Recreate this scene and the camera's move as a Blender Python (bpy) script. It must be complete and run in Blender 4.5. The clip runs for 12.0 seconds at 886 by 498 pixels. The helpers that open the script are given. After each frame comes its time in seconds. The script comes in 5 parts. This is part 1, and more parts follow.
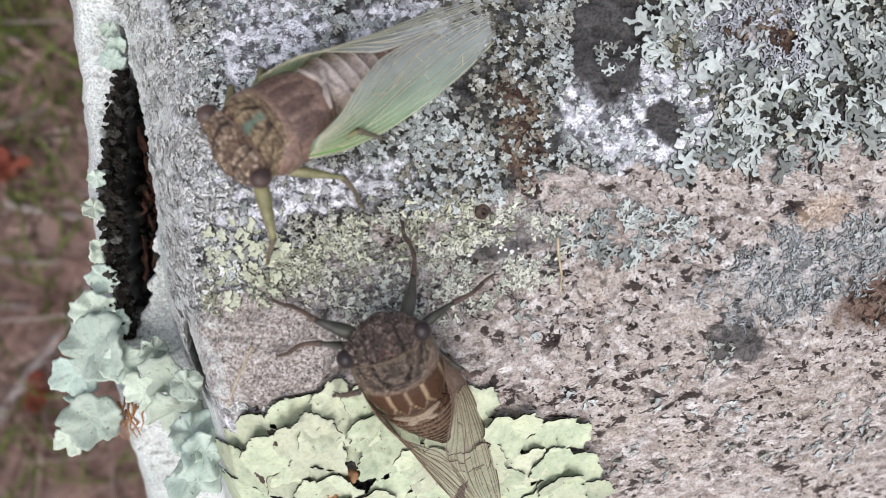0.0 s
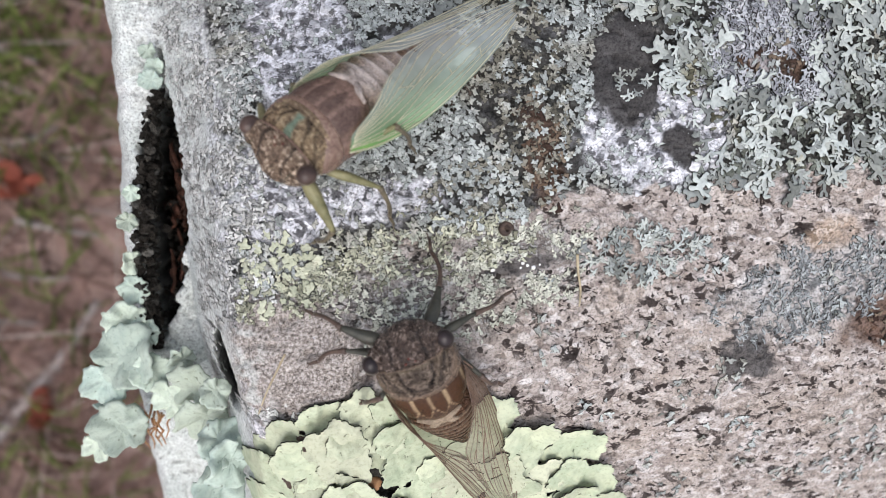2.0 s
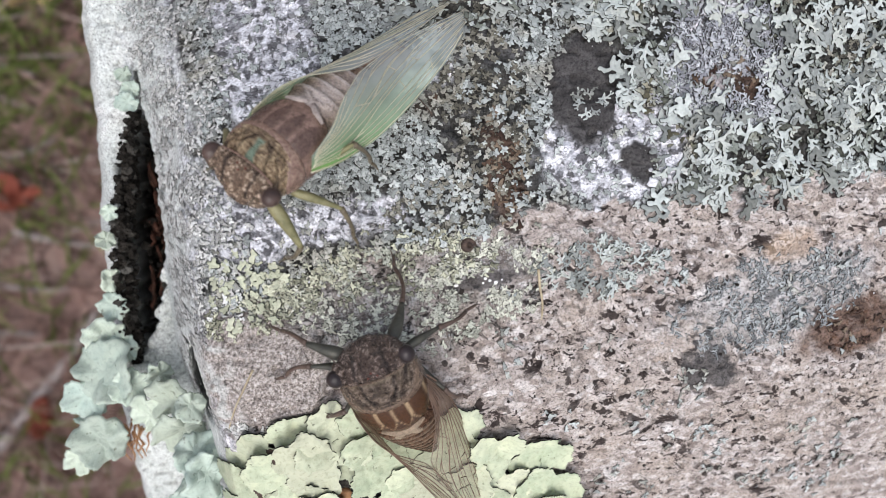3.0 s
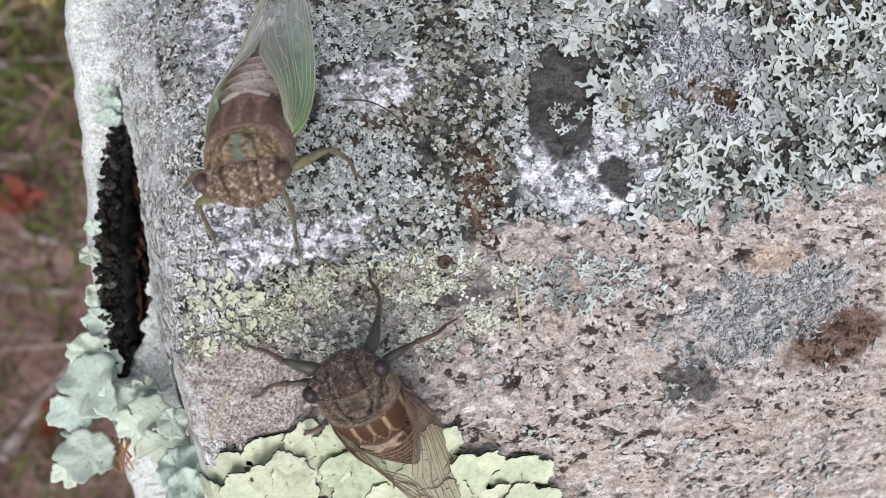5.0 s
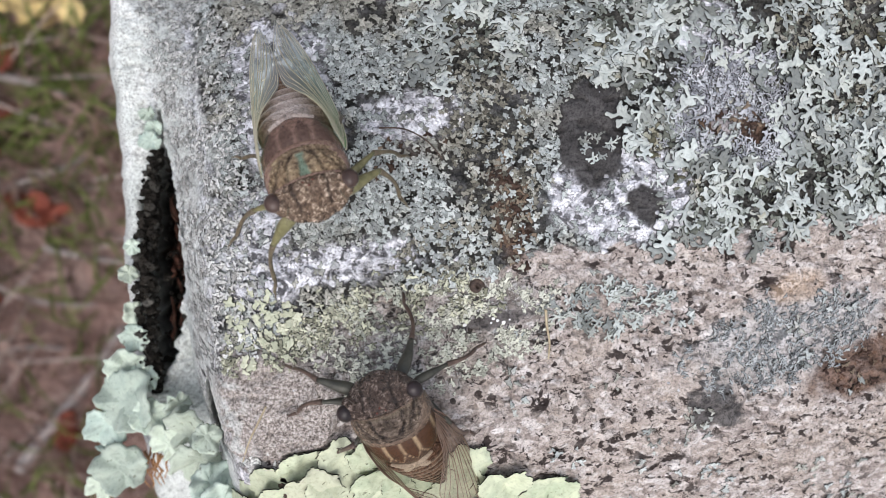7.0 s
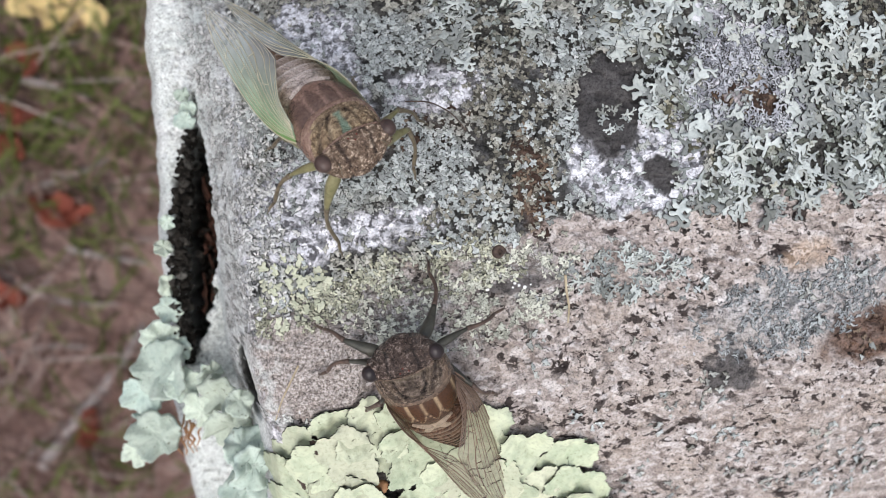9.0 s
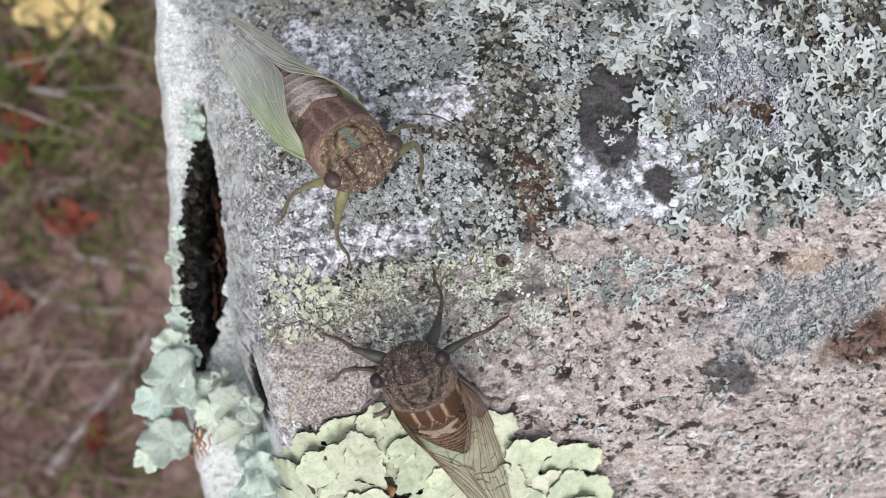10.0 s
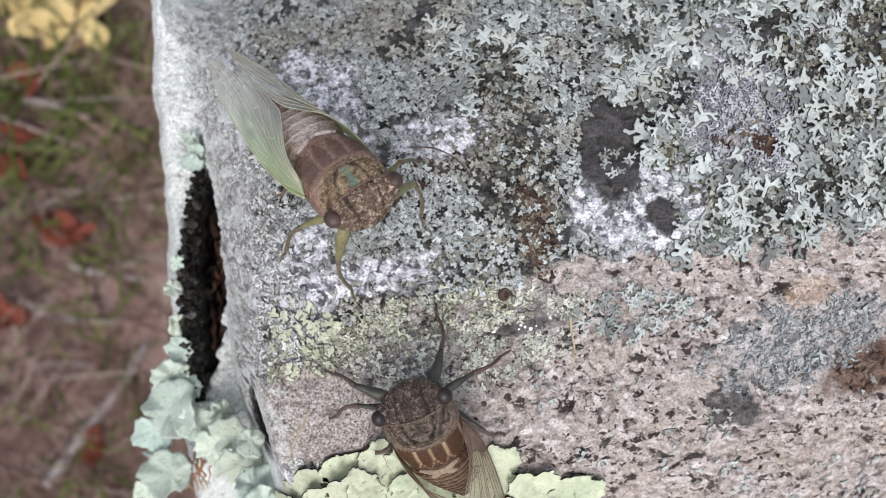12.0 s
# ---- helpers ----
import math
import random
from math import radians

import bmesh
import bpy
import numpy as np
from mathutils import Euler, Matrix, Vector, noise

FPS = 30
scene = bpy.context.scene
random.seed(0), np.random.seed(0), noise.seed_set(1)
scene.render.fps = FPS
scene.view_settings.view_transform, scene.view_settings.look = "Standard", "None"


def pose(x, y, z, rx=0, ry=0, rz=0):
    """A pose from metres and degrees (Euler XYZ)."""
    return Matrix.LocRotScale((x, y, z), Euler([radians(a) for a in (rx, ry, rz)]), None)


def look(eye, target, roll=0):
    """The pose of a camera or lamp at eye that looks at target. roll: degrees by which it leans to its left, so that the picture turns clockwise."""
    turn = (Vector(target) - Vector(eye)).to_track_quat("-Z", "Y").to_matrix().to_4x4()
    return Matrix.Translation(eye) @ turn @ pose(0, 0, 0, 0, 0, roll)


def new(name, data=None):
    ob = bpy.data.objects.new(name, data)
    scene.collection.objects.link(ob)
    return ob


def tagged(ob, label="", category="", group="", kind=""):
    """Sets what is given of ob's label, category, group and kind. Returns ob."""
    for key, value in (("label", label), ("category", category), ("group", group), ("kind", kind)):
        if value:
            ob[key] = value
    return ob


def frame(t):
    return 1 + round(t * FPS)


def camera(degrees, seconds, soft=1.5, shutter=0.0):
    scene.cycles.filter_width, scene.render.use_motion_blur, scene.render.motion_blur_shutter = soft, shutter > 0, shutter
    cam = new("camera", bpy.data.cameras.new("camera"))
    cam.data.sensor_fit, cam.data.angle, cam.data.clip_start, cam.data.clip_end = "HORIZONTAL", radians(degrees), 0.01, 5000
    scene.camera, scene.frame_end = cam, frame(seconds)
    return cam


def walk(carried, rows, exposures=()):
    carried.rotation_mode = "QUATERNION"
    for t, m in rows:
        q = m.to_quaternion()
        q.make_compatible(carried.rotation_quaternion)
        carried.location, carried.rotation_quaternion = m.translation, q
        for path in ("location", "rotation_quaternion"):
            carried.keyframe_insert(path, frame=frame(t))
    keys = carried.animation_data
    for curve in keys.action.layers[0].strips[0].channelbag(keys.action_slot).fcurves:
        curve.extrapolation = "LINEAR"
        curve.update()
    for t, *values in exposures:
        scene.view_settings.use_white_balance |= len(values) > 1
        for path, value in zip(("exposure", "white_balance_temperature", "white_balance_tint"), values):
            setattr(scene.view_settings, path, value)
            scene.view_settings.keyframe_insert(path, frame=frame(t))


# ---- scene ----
TOP = 0.42  # height of the boulder's upper face over the ground
cam = camera(60, 12.0, soft=0.75)
PATH = [
    (0, -0.01974, 0.01589, 0.09469, -8.738, -10.226, -1.560),
    (0.5, -0.02254, 0.01488, 0.09542, -8.439, -10.043, -1.191),
    (1, -0.02111, 0.01641, 0.09672, -7.975, -10.262, -0.920),
    (1.5, -0.02391, 0.01327, 0.09744, -7.631, -10.138, -0.719),
    (2, -0.02383, 0.01544, 0.09847, -7.098, -10.144, -0.802),
    (2.5, -0.02060, 0.01776, 0.10048, -6.729, -10.140, -1.148),
    (3, -0.01887, 0.01730, 0.10203, -6.643, -9.919, -1.451),
    (3.2, -0.01683, 0.01785, 0.10307, -6.162, -9.297, -1.766),
    (4.8, -0.01581, 0.02298, 0.10174, -6.937, -9.108, -2.011),
    (5, -0.01388, 0.02015, 0.10223, -6.981, -9.055, -1.896),
    (5.5, -0.01639, 0.01985, 0.10348, -6.564, -8.756, -1.661),
    (6, -0.01775, 0.02154, 0.10482, -6.150, -8.452, -1.528),
    (6.5, -0.01782, 0.02140, 0.10464, -5.886, -8.292, -1.332),
    (7, -0.01709, 0.02144, 0.10451, -5.738, -8.092, -1.219),
    (7.2, -0.01797, 0.02177, 0.10504, -6.440, -8.028, -1.026),
    (8.8, -0.02003, 0.01835, 0.10938, -5.009, -7.061, -1.376),
    (9, -0.01941, 0.01597, 0.10966, -5.054, -7.087, -1.452),
    (9.5, -0.01943, 0.01616, 0.11108, -4.923, -6.974, -1.644),
    (10, -0.01986, 0.01719, 0.11218, -4.805, -6.822, -1.812),
    (10.5, -0.02083, 0.01840, 0.11070, -4.768, -6.744, -1.825),
    (11, -0.02191, 0.01921, 0.11057, -4.651, -6.797, -1.842),
    (11.5, -0.02070, 0.01829, 0.11116, -4.761, -6.985, -1.972),
    (12, -0.02035, 0.02197, 0.11099, -4.640, -7.137, -2.146),
]
walk(cam, [(t, pose(x, y, TOP + z, rx, ry, rz)) for t, x, y, z, rx, ry, rz in PATH])

# ---- light ----
world = bpy.data.worlds.new("overcast_sky")
scene.world = world
world.use_nodes = True
sky = world.node_tree.nodes.new("ShaderNodeTexSky")
sky.sky_type, sky.sun_disc = "NISHITA", False
sky.sun_elevation, sky.sun_rotation = radians(70), radians(201)
sky.air_density, sky.dust_density, sky.ozone_density = 1.0, 4.0, 1.0
veil = world.node_tree.nodes.new("ShaderNodeHueSaturation")  # cloud cover: a nearly white sky
veil.inputs["Saturation"].default_value = 0.6
world.node_tree.links.new(sky.outputs[0], veil.inputs["Color"])
world.node_tree.links.new(veil.outputs[0], world.node_tree.nodes["Background"].inputs[0])
world.node_tree.nodes["Background"].inputs[1].default_value = 0.15
sun = new("sun", bpy.data.lights.new("sun", "SUN"))
sun.data.energy, sun.data.angle, sun.data.color = 1.05, radians(55), (0.96, 0.965, 0.98)
sun.matrix_world = look((-0.10, -0.26, 0.75), (0, 0, 0))
scene.view_settings.exposure = 0.45

# a close lens with a small real aperture: the ground far below falls out of focus
cam.data.dof.use_dof = True
cam.data.dof.focus_distance = 0.106
cam.data.dof.aperture_fstop = 22.0

MM = 0.001
rng = np.random.default_rng(7)


# ---- small tools ----
def vnoise(x, y, seed=0):
    """Smooth value noise, 0 to 1, on arrays."""
    xi, yi = np.floor(x), np.floor(y)
    fx, fy = x - xi, y - yi
    fx, fy = fx * fx * (3 - 2 * fx), fy * fy * (3 - 2 * fy)

    def cell(a, b):
        h = np.sin(a * 127.1 + b * 311.7 + seed * 74.7) * 43758.5453
        return h - np.floor(h)
    top = cell(xi, yi) * (1 - fx) + cell(xi + 1, yi) * fx
    low = cell(xi, yi + 1) * (1 - fx) + cell(xi + 1, yi + 1) * fx
    return top * (1 - fy) + low * fy


def fbm(x, y, octaves=4, seed=0):
    total, amp, norm = 0, 1.0, 0.0
    for k in range(octaves):
        total = total + amp * vnoise(x * 2 ** k + 17.3 * k, y * 2 ** k - 9.1 * k, seed + k)
        norm += amp
        amp *= 0.55
    return total / norm


def bell(d, s):
    return np.exp(-(d / s) ** 2)


def ramp01(a, lo, hi):
    t = np.clip((a - lo) / (hi - lo), 0, 1)
    return t * t * (3 - 2 * t)


def mesh_of(name, verts, faces, smooth=True, dark=None):
    me = bpy.data.meshes.new(name)
    me.from_pydata([tuple(v) for v in np.asarray(verts).tolist()], [], [tuple(f) for f in faces])
    if smooth:
        me.polygons.foreach_set("use_smooth", [True] * len(me.polygons))
    if dark is not None:
        me.polygons.foreach_set("material_index", np.asarray(dark, np.int32))
    me.update()
    return me


def coated(mesh, material):
    """Upper and lower side of a lichen lobe."""
    mesh.materials.append(material)
    mesh.materials.append(MAT_UNDERSIDE)
    return mesh


def part(name, mesh, material, parent, label=""):
    ob = new(name, mesh)
    if not mesh.materials:
        mesh.materials.append(material)
    ob.parent = parent
    if label:
        ob["label"] = label
    return ob


def thing(name, mesh, material, label, category, group="", kind="", at=None):
    ob = new(name, mesh)
    if mesh is not None and not mesh.materials:
        mesh.materials.append(material)
    if at is not None:
        ob.matrix_basis = at
    return tagged(ob, label, category, group, kind)


def grid_faces(rows, cols, wrap=False):
    i, j = np.meshgrid(np.arange(rows - 1), np.arange(cols if wrap else cols - 1), indexing="ij")
    a = i * cols + j
    b = i * cols + (j + 1) % cols
    return np.stack([a, b, b + cols, a + cols], -1).reshape(-1, 4)


def tube(points, radii, n=6):
    """Verts and faces of a closed tube along points."""
    pts = np.asarray(points, float)
    radii = np.broadcast_to(np.asarray(radii, float), (len(pts),))
    tan = np.gradient(pts, axis=0)
    tan /= np.linalg.norm(tan, axis=1, keepdims=True) + 1e-12
    up = np.array([0.0, 0.0, 1.0]) if abs(tan[0, 2]) < 0.9 else np.array([1.0, 0.0, 0.0])
    side = np.cross(tan, up)
    side /= np.linalg.norm(side, axis=1, keepdims=True) + 1e-12
    nor = np.cross(side, tan)
    ang = np.linspace(0, 2 * np.pi, n, endpoint=False)
    ring = pts[:, None] + radii[:, None, None] * (np.cos(ang)[None, :, None] * side[:, None] + np.sin(ang)[None, :, None] * nor[:, None])
    faces = [tuple(f) for f in grid_faces(len(pts), n, True)]
    faces += [tuple(range(n))[::-1], tuple(range((len(pts) - 1) * n, len(pts) * n))]
    return ring.reshape(-1, 3), faces


def egg(center, radii, n=18, m=12):
    th, ph = np.meshgrid(np.linspace(0.08, np.pi - 0.08, m), np.linspace(0, 2 * np.pi, n, endpoint=False), indexing="ij")
    v = np.stack([np.sin(th) * np.cos(ph), np.sin(th) * np.sin(ph), np.cos(th)], -1).reshape(-1, 3) * np.array(radii) + np.array(center)
    return v, [tuple(f)[::-1] for f in grid_faces(m, n, True)] + [tuple(range(n)), tuple(range((m - 1) * n, m * n))[::-1]]


def joined(pieces):
    verts, faces, base = [], [], 0
    for v, f in pieces:
        verts.append(np.asarray(v))
        faces += [tuple(int(k) + base for k in q) for q in f]
        base += len(v)
    return np.concatenate(verts), faces


# ---- materials ----
def nodes_of(name, rough=0.7, spec=0.3):
    m = bpy.data.materials.new(name)
    m.use_nodes = True
    nt = m.node_tree
    b = nt.nodes["Principled BSDF"]
    b.inputs["Roughness"].default_value = rough
    b.inputs["Specular IOR Level"].default_value = spec
    return m, nt, b


def put_in(nt, sock, value):
    if isinstance(value, (int, float)):
        sock.default_value = value
    elif isinstance(value, tuple):
        sock.default_value = (*value, 1.0) if len(value) == 3 and len(sock.default_value) == 4 else value
    else:
        nt.links.new(value, sock)


def coords(nt, stretch=(1, 1, 1), turn=0.0):
    c = nt.nodes.new("ShaderNodeTexCoord")
    if stretch == (1, 1, 1) and not turn:
        return c.outputs["Object"]
    mp = nt.nodes.new("ShaderNodeMapping")
    mp.inputs["Scale"].default_value = stretch
    mp.inputs["Rotation"].default_value = (0, 0, radians(turn))
    nt.links.new(c.outputs["Object"], mp.inputs[0])
    return mp.outputs[0]


def noise_at(nt, where, scale, detail=4.0, rough=0.6, warp=0.0):
    n = nt.nodes.new("ShaderNodeTexNoise")
    n.inputs["Scale"].default_value, n.inputs["Detail"].default_value = scale, detail
    n.inputs["Roughness"].default_value, n.inputs["Distortion"].default_value = rough, warp
    nt.links.new(where, n.inputs["Vector"])
    return n.outputs["Fac"]


def ramp_of(nt, fac, stops):
    r = nt.nodes.new("ShaderNodeValToRGB")
    el = r.color_ramp.elements
    while len(el) < len(stops):
        el.new(0.5)
    for e, (at, col) in zip(el, stops):
        e.position, e.color = at, (*col, 1.0) if isinstance(col, tuple) else (col, col, col, 1.0)
    nt.links.new(fac, r.inputs[0])
    return r.outputs[0]


def mixed(nt, fac, a, b, how="MIX"):
    m = nt.nodes.new("ShaderNodeMix")
    m.data_type, m.blend_type, m.clamp_factor = "RGBA", how, True
    put_in(nt, m.inputs[0], fac)
    put_in(nt, m.inputs[6], a)
    put_in(nt, m.inputs[7], b)
    return m.outputs[2]


def value_attr(nt, name):
    a = nt.nodes.new("ShaderNodeAttribute")
    a.attribute_name = name
    return a.outputs["Fac"]


def bumped(nt, b, height, strength=0.5, depth=0.0002):
    n = nt.nodes.new("ShaderNodeBump")
    n.inputs["Strength"].default_value, n.inputs["Distance"].default_value = strength, depth
    nt.links.new(height, n.inputs["Height"])
    nt.links.new(n.outputs[0], b.inputs["Normal"])


def island(nt):
    return nt.nodes.new("ShaderNodeNewGeometry").outputs["Random Per Island"]


def crust_material(name, stops, grain=1800, rough=0.85, stain=None):
    """Lichen tissue: each flake has its own shade, with fine mottling and relief."""
    m, nt, b = nodes_of(name, rough, 0.08)
    c = coords(nt)
    base = ramp_of(nt, island(nt), stops)
    if stain:
        wide = noise_at(nt, c, 75, 4, 0.6, 0.5)
        base = mixed(nt, ramp_of(nt, wide, [(0.50, 0.0), (0.60, 1.0)]), base, mixed(nt, 1.0, base, stain, "MULTIPLY"))
    fine = noise_at(nt, c, grain, 5, 0.7)
    tone = ramp_of(nt, fine, [(0.30, 0.40), (0.52, 0.95), (0.72, 1.08)])
    col = mixed(nt, 1.0, base, tone, "MULTIPLY")
    nt.links.new(col, b.inputs["Base Color"])
    bumped(nt, b, noise_at(nt, c, grain * 1.4, 4, 0.6), 0.9, 0.0003)
    return m


MAT_GREYGREEN = crust_material("grey_green_lichen", [(0, (0.23, 0.245, 0.235)), (0.3, (0.35, 0.375, 0.365)), (0.7, (0.45, 0.485, 0.475)), (1, (0.60, 0.635, 0.62))], stain=(0.84, 0.77, 0.69))
# fill lobes, toned dark to put shade between the larger lobes
MAT_GAP_FILL = crust_material("gap_fill_lichen", [(0, (0.08, 0.085, 0.07)), (0.35, (0.17, 0.185, 0.16)), (0.75, (0.30, 0.33, 0.30)), (1, (0.50, 0.54, 0.51))], 1500, stain=(0.78, 0.68, 0.55))
MAT_YELLOW = crust_material("yellow_green_crust", [(0, (0.23, 0.23, 0.17)), (0.5, (0.43, 0.43, 0.33)), (1, (0.64, 0.65, 0.50))])
MAT_SKIRT = crust_material("pale_grey_crust", [(0, (0.36, 0.36, 0.30)), (0.4, (0.54, 0.545, 0.46)), (1, (0.70, 0.71, 0.61))], stain=(0.78, 0.80, 0.80))
MAT_BROWN = crust_material("brown_crust", [(0, (0.05, 0.03, 0.025)), (0.5, (0.13, 0.085, 0.06)), (1, (0.25, 0.20, 0.15))])
MAT_OLIVE = crust_material("olive_brown_crust", [(0, (0.09, 0.085, 0.07)), (0.4, (0.20, 0.19, 0.155)), (0.8, (0.31, 0.30, 0.255)), (1, (0.46, 0.46, 0.41))])
MAT_BLUE = crust_material("blue_grey_crust", [(0, (0.20, 0.21, 0.215)), (0.5, (0.32, 0.34, 0.345)), (1, (0.47, 0.49, 0.49))])
MAT_LAVENDER = crust_material("lavender_grey_crust", [(0, (0.22, 0.225, 0.25)), (0.5, (0.39, 0.40, 0.43)), (1, (0.58, 0.60, 0.63))])
MAT_WHITE = crust_material("white_grains", [(0, (0.40, 0.40, 0.42)), (0.5, (0.60, 0.60, 0.63)), (1, (0.75, 0.75, 0.78))])
MAT_RIM = crust_material("rim_crust", [(0, (0.30, 0.30, 0.29)), (0.3, (0.46, 0.46, 0.44)), (0.65, (0.60, 0.60, 0.58)), (1, (0.74, 0.75, 0.73))])
MAT_UNDERSIDE = crust_material("black_lower_side", [(0, (0.012, 0.011, 0.010)), (1, (0.035, 0.032, 0.028))])
MAT_BLACK = crust_material("black_fibres", [(0, (0.008, 0.007, 0.006)), (0.7, (0.03, 0.026, 0.022)), (1, (0.10, 0.095, 0.085))])


def leafy_material(name, pale, deep, cream, spread=0.8, relief=0.55):
    """Tissue of the large leafy lobes: paler rims, cream middle, faint pores."""
    m, nt, b = nodes_of(name, 0.8, 0.10)
    c = coords(nt)
    info = nt.nodes.new("ShaderNodeObjectInfo").outputs["Random"]
    patch = noise_at(nt, c, 260, 4, 0.6, 0.6)
    col = mixed(nt, ramp_of(nt, patch, [(0.35, 0.0), (0.62, 1.0)]), deep, pale)
    col = mixed(nt, ramp_of(nt, info, [(0.35, 0.0), (1.0, 0.7)]), col, cream)
    own = nt.nodes.new("ShaderNodeMath")
    own.operation, own.inputs[1].default_value = "MULTIPLY", 7.31
    nt.links.new(info, own.inputs[0])
    part_ = nt.nodes.new("ShaderNodeMath")
    part_.operation = "FRACT"
    nt.links.new(own.outputs[0], part_.inputs[0])
    col = mixed(nt, 1.0, col, ramp_of(nt, part_.outputs[0], [(0.0, spread), (0.7, 1.0)]), "MULTIPLY")
    fine = noise_at(nt, c, 1500, 5, 0.65)
    col = mixed(nt, 1.0, col, ramp_of(nt, fine, [(0.28, 0.72), (0.5, 1.0)]), "MULTIPLY")
    spots = noise_at(nt, c, 900, 2, 0.4)
    col = mixed(nt, ramp_of(nt, spots, [(0.71, 0.0), (0.76, 0.8)]), col, (0.10, 0.10, 0.07))
    nt.links.new(col, b.inputs["Base Color"])
    bumped(nt, b, noise_at(nt, c, 700, 5, 0.6), relief, 0.0004)
    return m


MAT_ROSETTE = leafy_material("yellow_green_thallus", (0.56, 0.60, 0.43), (0.41, 0.47, 0.33), (0.61, 0.61, 0.46), 0.78)
MAT_CURL = leafy_material("blue_green_thallus", (0.51, 0.59, 0.52), (0.38, 0.47, 0.42), (0.58, 0.63, 0.51), 0.75, 0.22)


MAT_LOBE = leafy_material("forked_lobe_thallus", (0.58, 0.62, 0.60), (0.37, 0.405, 0.39), (0.46, 0.475, 0.425), 0.34)


MAT_YELLOBE = leafy_material("yellow_lobe_thallus", (0.56, 0.58, 0.43), (0.42, 0.44, 0.33), (0.60, 0.61, 0.47), 0.7)


def boulder_material():
    m, nt, b = nodes_of("lichened_granite", 0.85, 0.12)
    c = coords(nt)
    grain = coords(nt, (0.8, 1.12, 1), 14)
    v = nt.nodes.new("ShaderNodeTexVoronoi")
    v.feature = "SMOOTH_F1"
    v.inputs["Smoothness"].default_value = 0.35
    v.inputs["Scale"].default_value = 1100
    nt.links.new(grain, v.inputs["Vector"])
    sep = nt.nodes.new("ShaderNodeSeparateColor")
    nt.links.new(v.outputs["Color"], sep.inputs[0])
    cell = sep.outputs[0]
    wide = noise_at(nt, grain, 95, 5, 0.6, 0.4)
    mid = noise_at(nt, grain, 430, 5, 0.65, 0.5)
    fine = noise_at(nt, c, 2600, 4, 0.7)
    # pinkish granite, banded along the grain
    granite = ramp_of(nt, cell, [(0.0, (0.24, 0.20, 0.185)), (0.25, (0.34, 0.295, 0.27)), (0.6, (0.43, 0.38, 0.357)), (1.0, (0.60, 0.565, 0.55))])
    granite = mixed(nt, ramp_of(nt, wide, [(0.42, 0.0), (0.68, 0.6)]), granite, (0.41, 0.345, 0.295))
    granite = mixed(nt, ramp_of(nt, mid, [(0.38, 0.28), (0.47, 0.0)]), granite, (0.20, 0.165, 0.15))
    for size, level in ((200, 0.634), (330, 0.606), (560, 0.594), (950, 0.594)):
        specks = noise_at(nt, grain, size, 4, 0.6, 0.6)
        specks = mixed(nt, 1.0, ramp_of(nt, specks, [(level, 0.0), (level + 0.02, 0.95)]), ramp_of(nt, noise_at(nt, c, 110, 2, 0.5), [(0.38, 0.15), (0.52, 1.0)]), "MULTIPLY")
        granite = mixed(nt, specks, granite, (0.035, 0.026, 0.024))
    # bluish white quartz with dark mottling
    quartz = ramp_of(nt, cell, [(0.0, (0.16, 0.16, 0.175)), (0.2, (0.42, 0.42, 0.45)), (0.5, (0.70, 0.70, 0.75)), (1.0, (0.86, 0.86, 0.90))])
    blot = noise_at(nt, c, 620, 5, 0.7, 0.2)
    quartz = mixed(nt, ramp_of(nt, blot, [(0.50, 0.0), (0.58, 0.95)]), quartz, (0.085, 0.082, 0.088))
    col = mixed(nt, value_attr(nt, "quartz"), granite, quartz)
    # scaly grey-green crust, parted by short black winding gaps
    tone = noise_at(nt, c, 900, 4, 0.6, 0.5)
    scale = ramp_of(nt, tone, [(0.28, (0.055, 0.056, 0.054)), (0.41, (0.225, 0.24, 0.235)), (0.63, (0.46, 0.49, 0.485))])
    brownish = noise_at(nt, c, 70, 4, 0.6, 0.4)
    scale = mixed(nt, ramp_of(nt, brownish, [(0.46, 0.0), (0.62, 0.75)]), scale, mixed(nt, 1.0, scale, (0.74, 0.62, 0.50), "MULTIPLY"))
    for size, wide_, seed in ((520, 0.070, 0.0), (800, 0.072, 3.7), (1250, 0.060, 8.1)):
        sh = nt.nodes.new("ShaderNodeVectorMath")
        sh.inputs[1].default_value = (seed, seed * 0.7, 0)
        nt.links.new(c, sh.inputs[0])
        wind = noise_at(nt, sh.outputs[0], size, 2, 0.5, 1.6)
        far = nt.nodes.new("ShaderNodeMath")
        far.operation, far.inputs[1].default_value = "SUBTRACT", 0.5
        nt.links.new(wind, far.inputs[0])
        gap = nt.nodes.new("ShaderNodeMath")
        gap.operation = "ABSOLUTE"
        nt.links.new(far.outputs[0], gap.inputs[0])
        cut = ramp_of(nt, gap.outputs[0], [(wide_ * 0.5, 1.0), (wide_, 0.0)])
        cut = mixed(nt, 1.0, cut, ramp_of(nt, noise_at(nt, sh.outputs[0], size * 0.9, 1, 0.5), [(0.46, 0.0), (0.52, 1.0)]), "MULTIPLY")
        scale = mixed(nt, cut, scale, (0.014, 0.014, 0.013))
    col = mixed(nt, value_attr(nt, "under"), col, scale)
    # near black painted under the lobes so the gaps between them look shaded
    gap_shade = ramp_of(nt, mid, [(0.35, (0.010, 0.010, 0.009)), (0.6, (0.05, 0.047, 0.042))])
    col = mixed(nt, value_attr(nt, "gap_shade"), col, gap_shade)
    dark = ramp_of(nt, mid, [(0.3, (0.035, 0.033, 0.033)), (0.7, (0.085, 0.08, 0.08))])
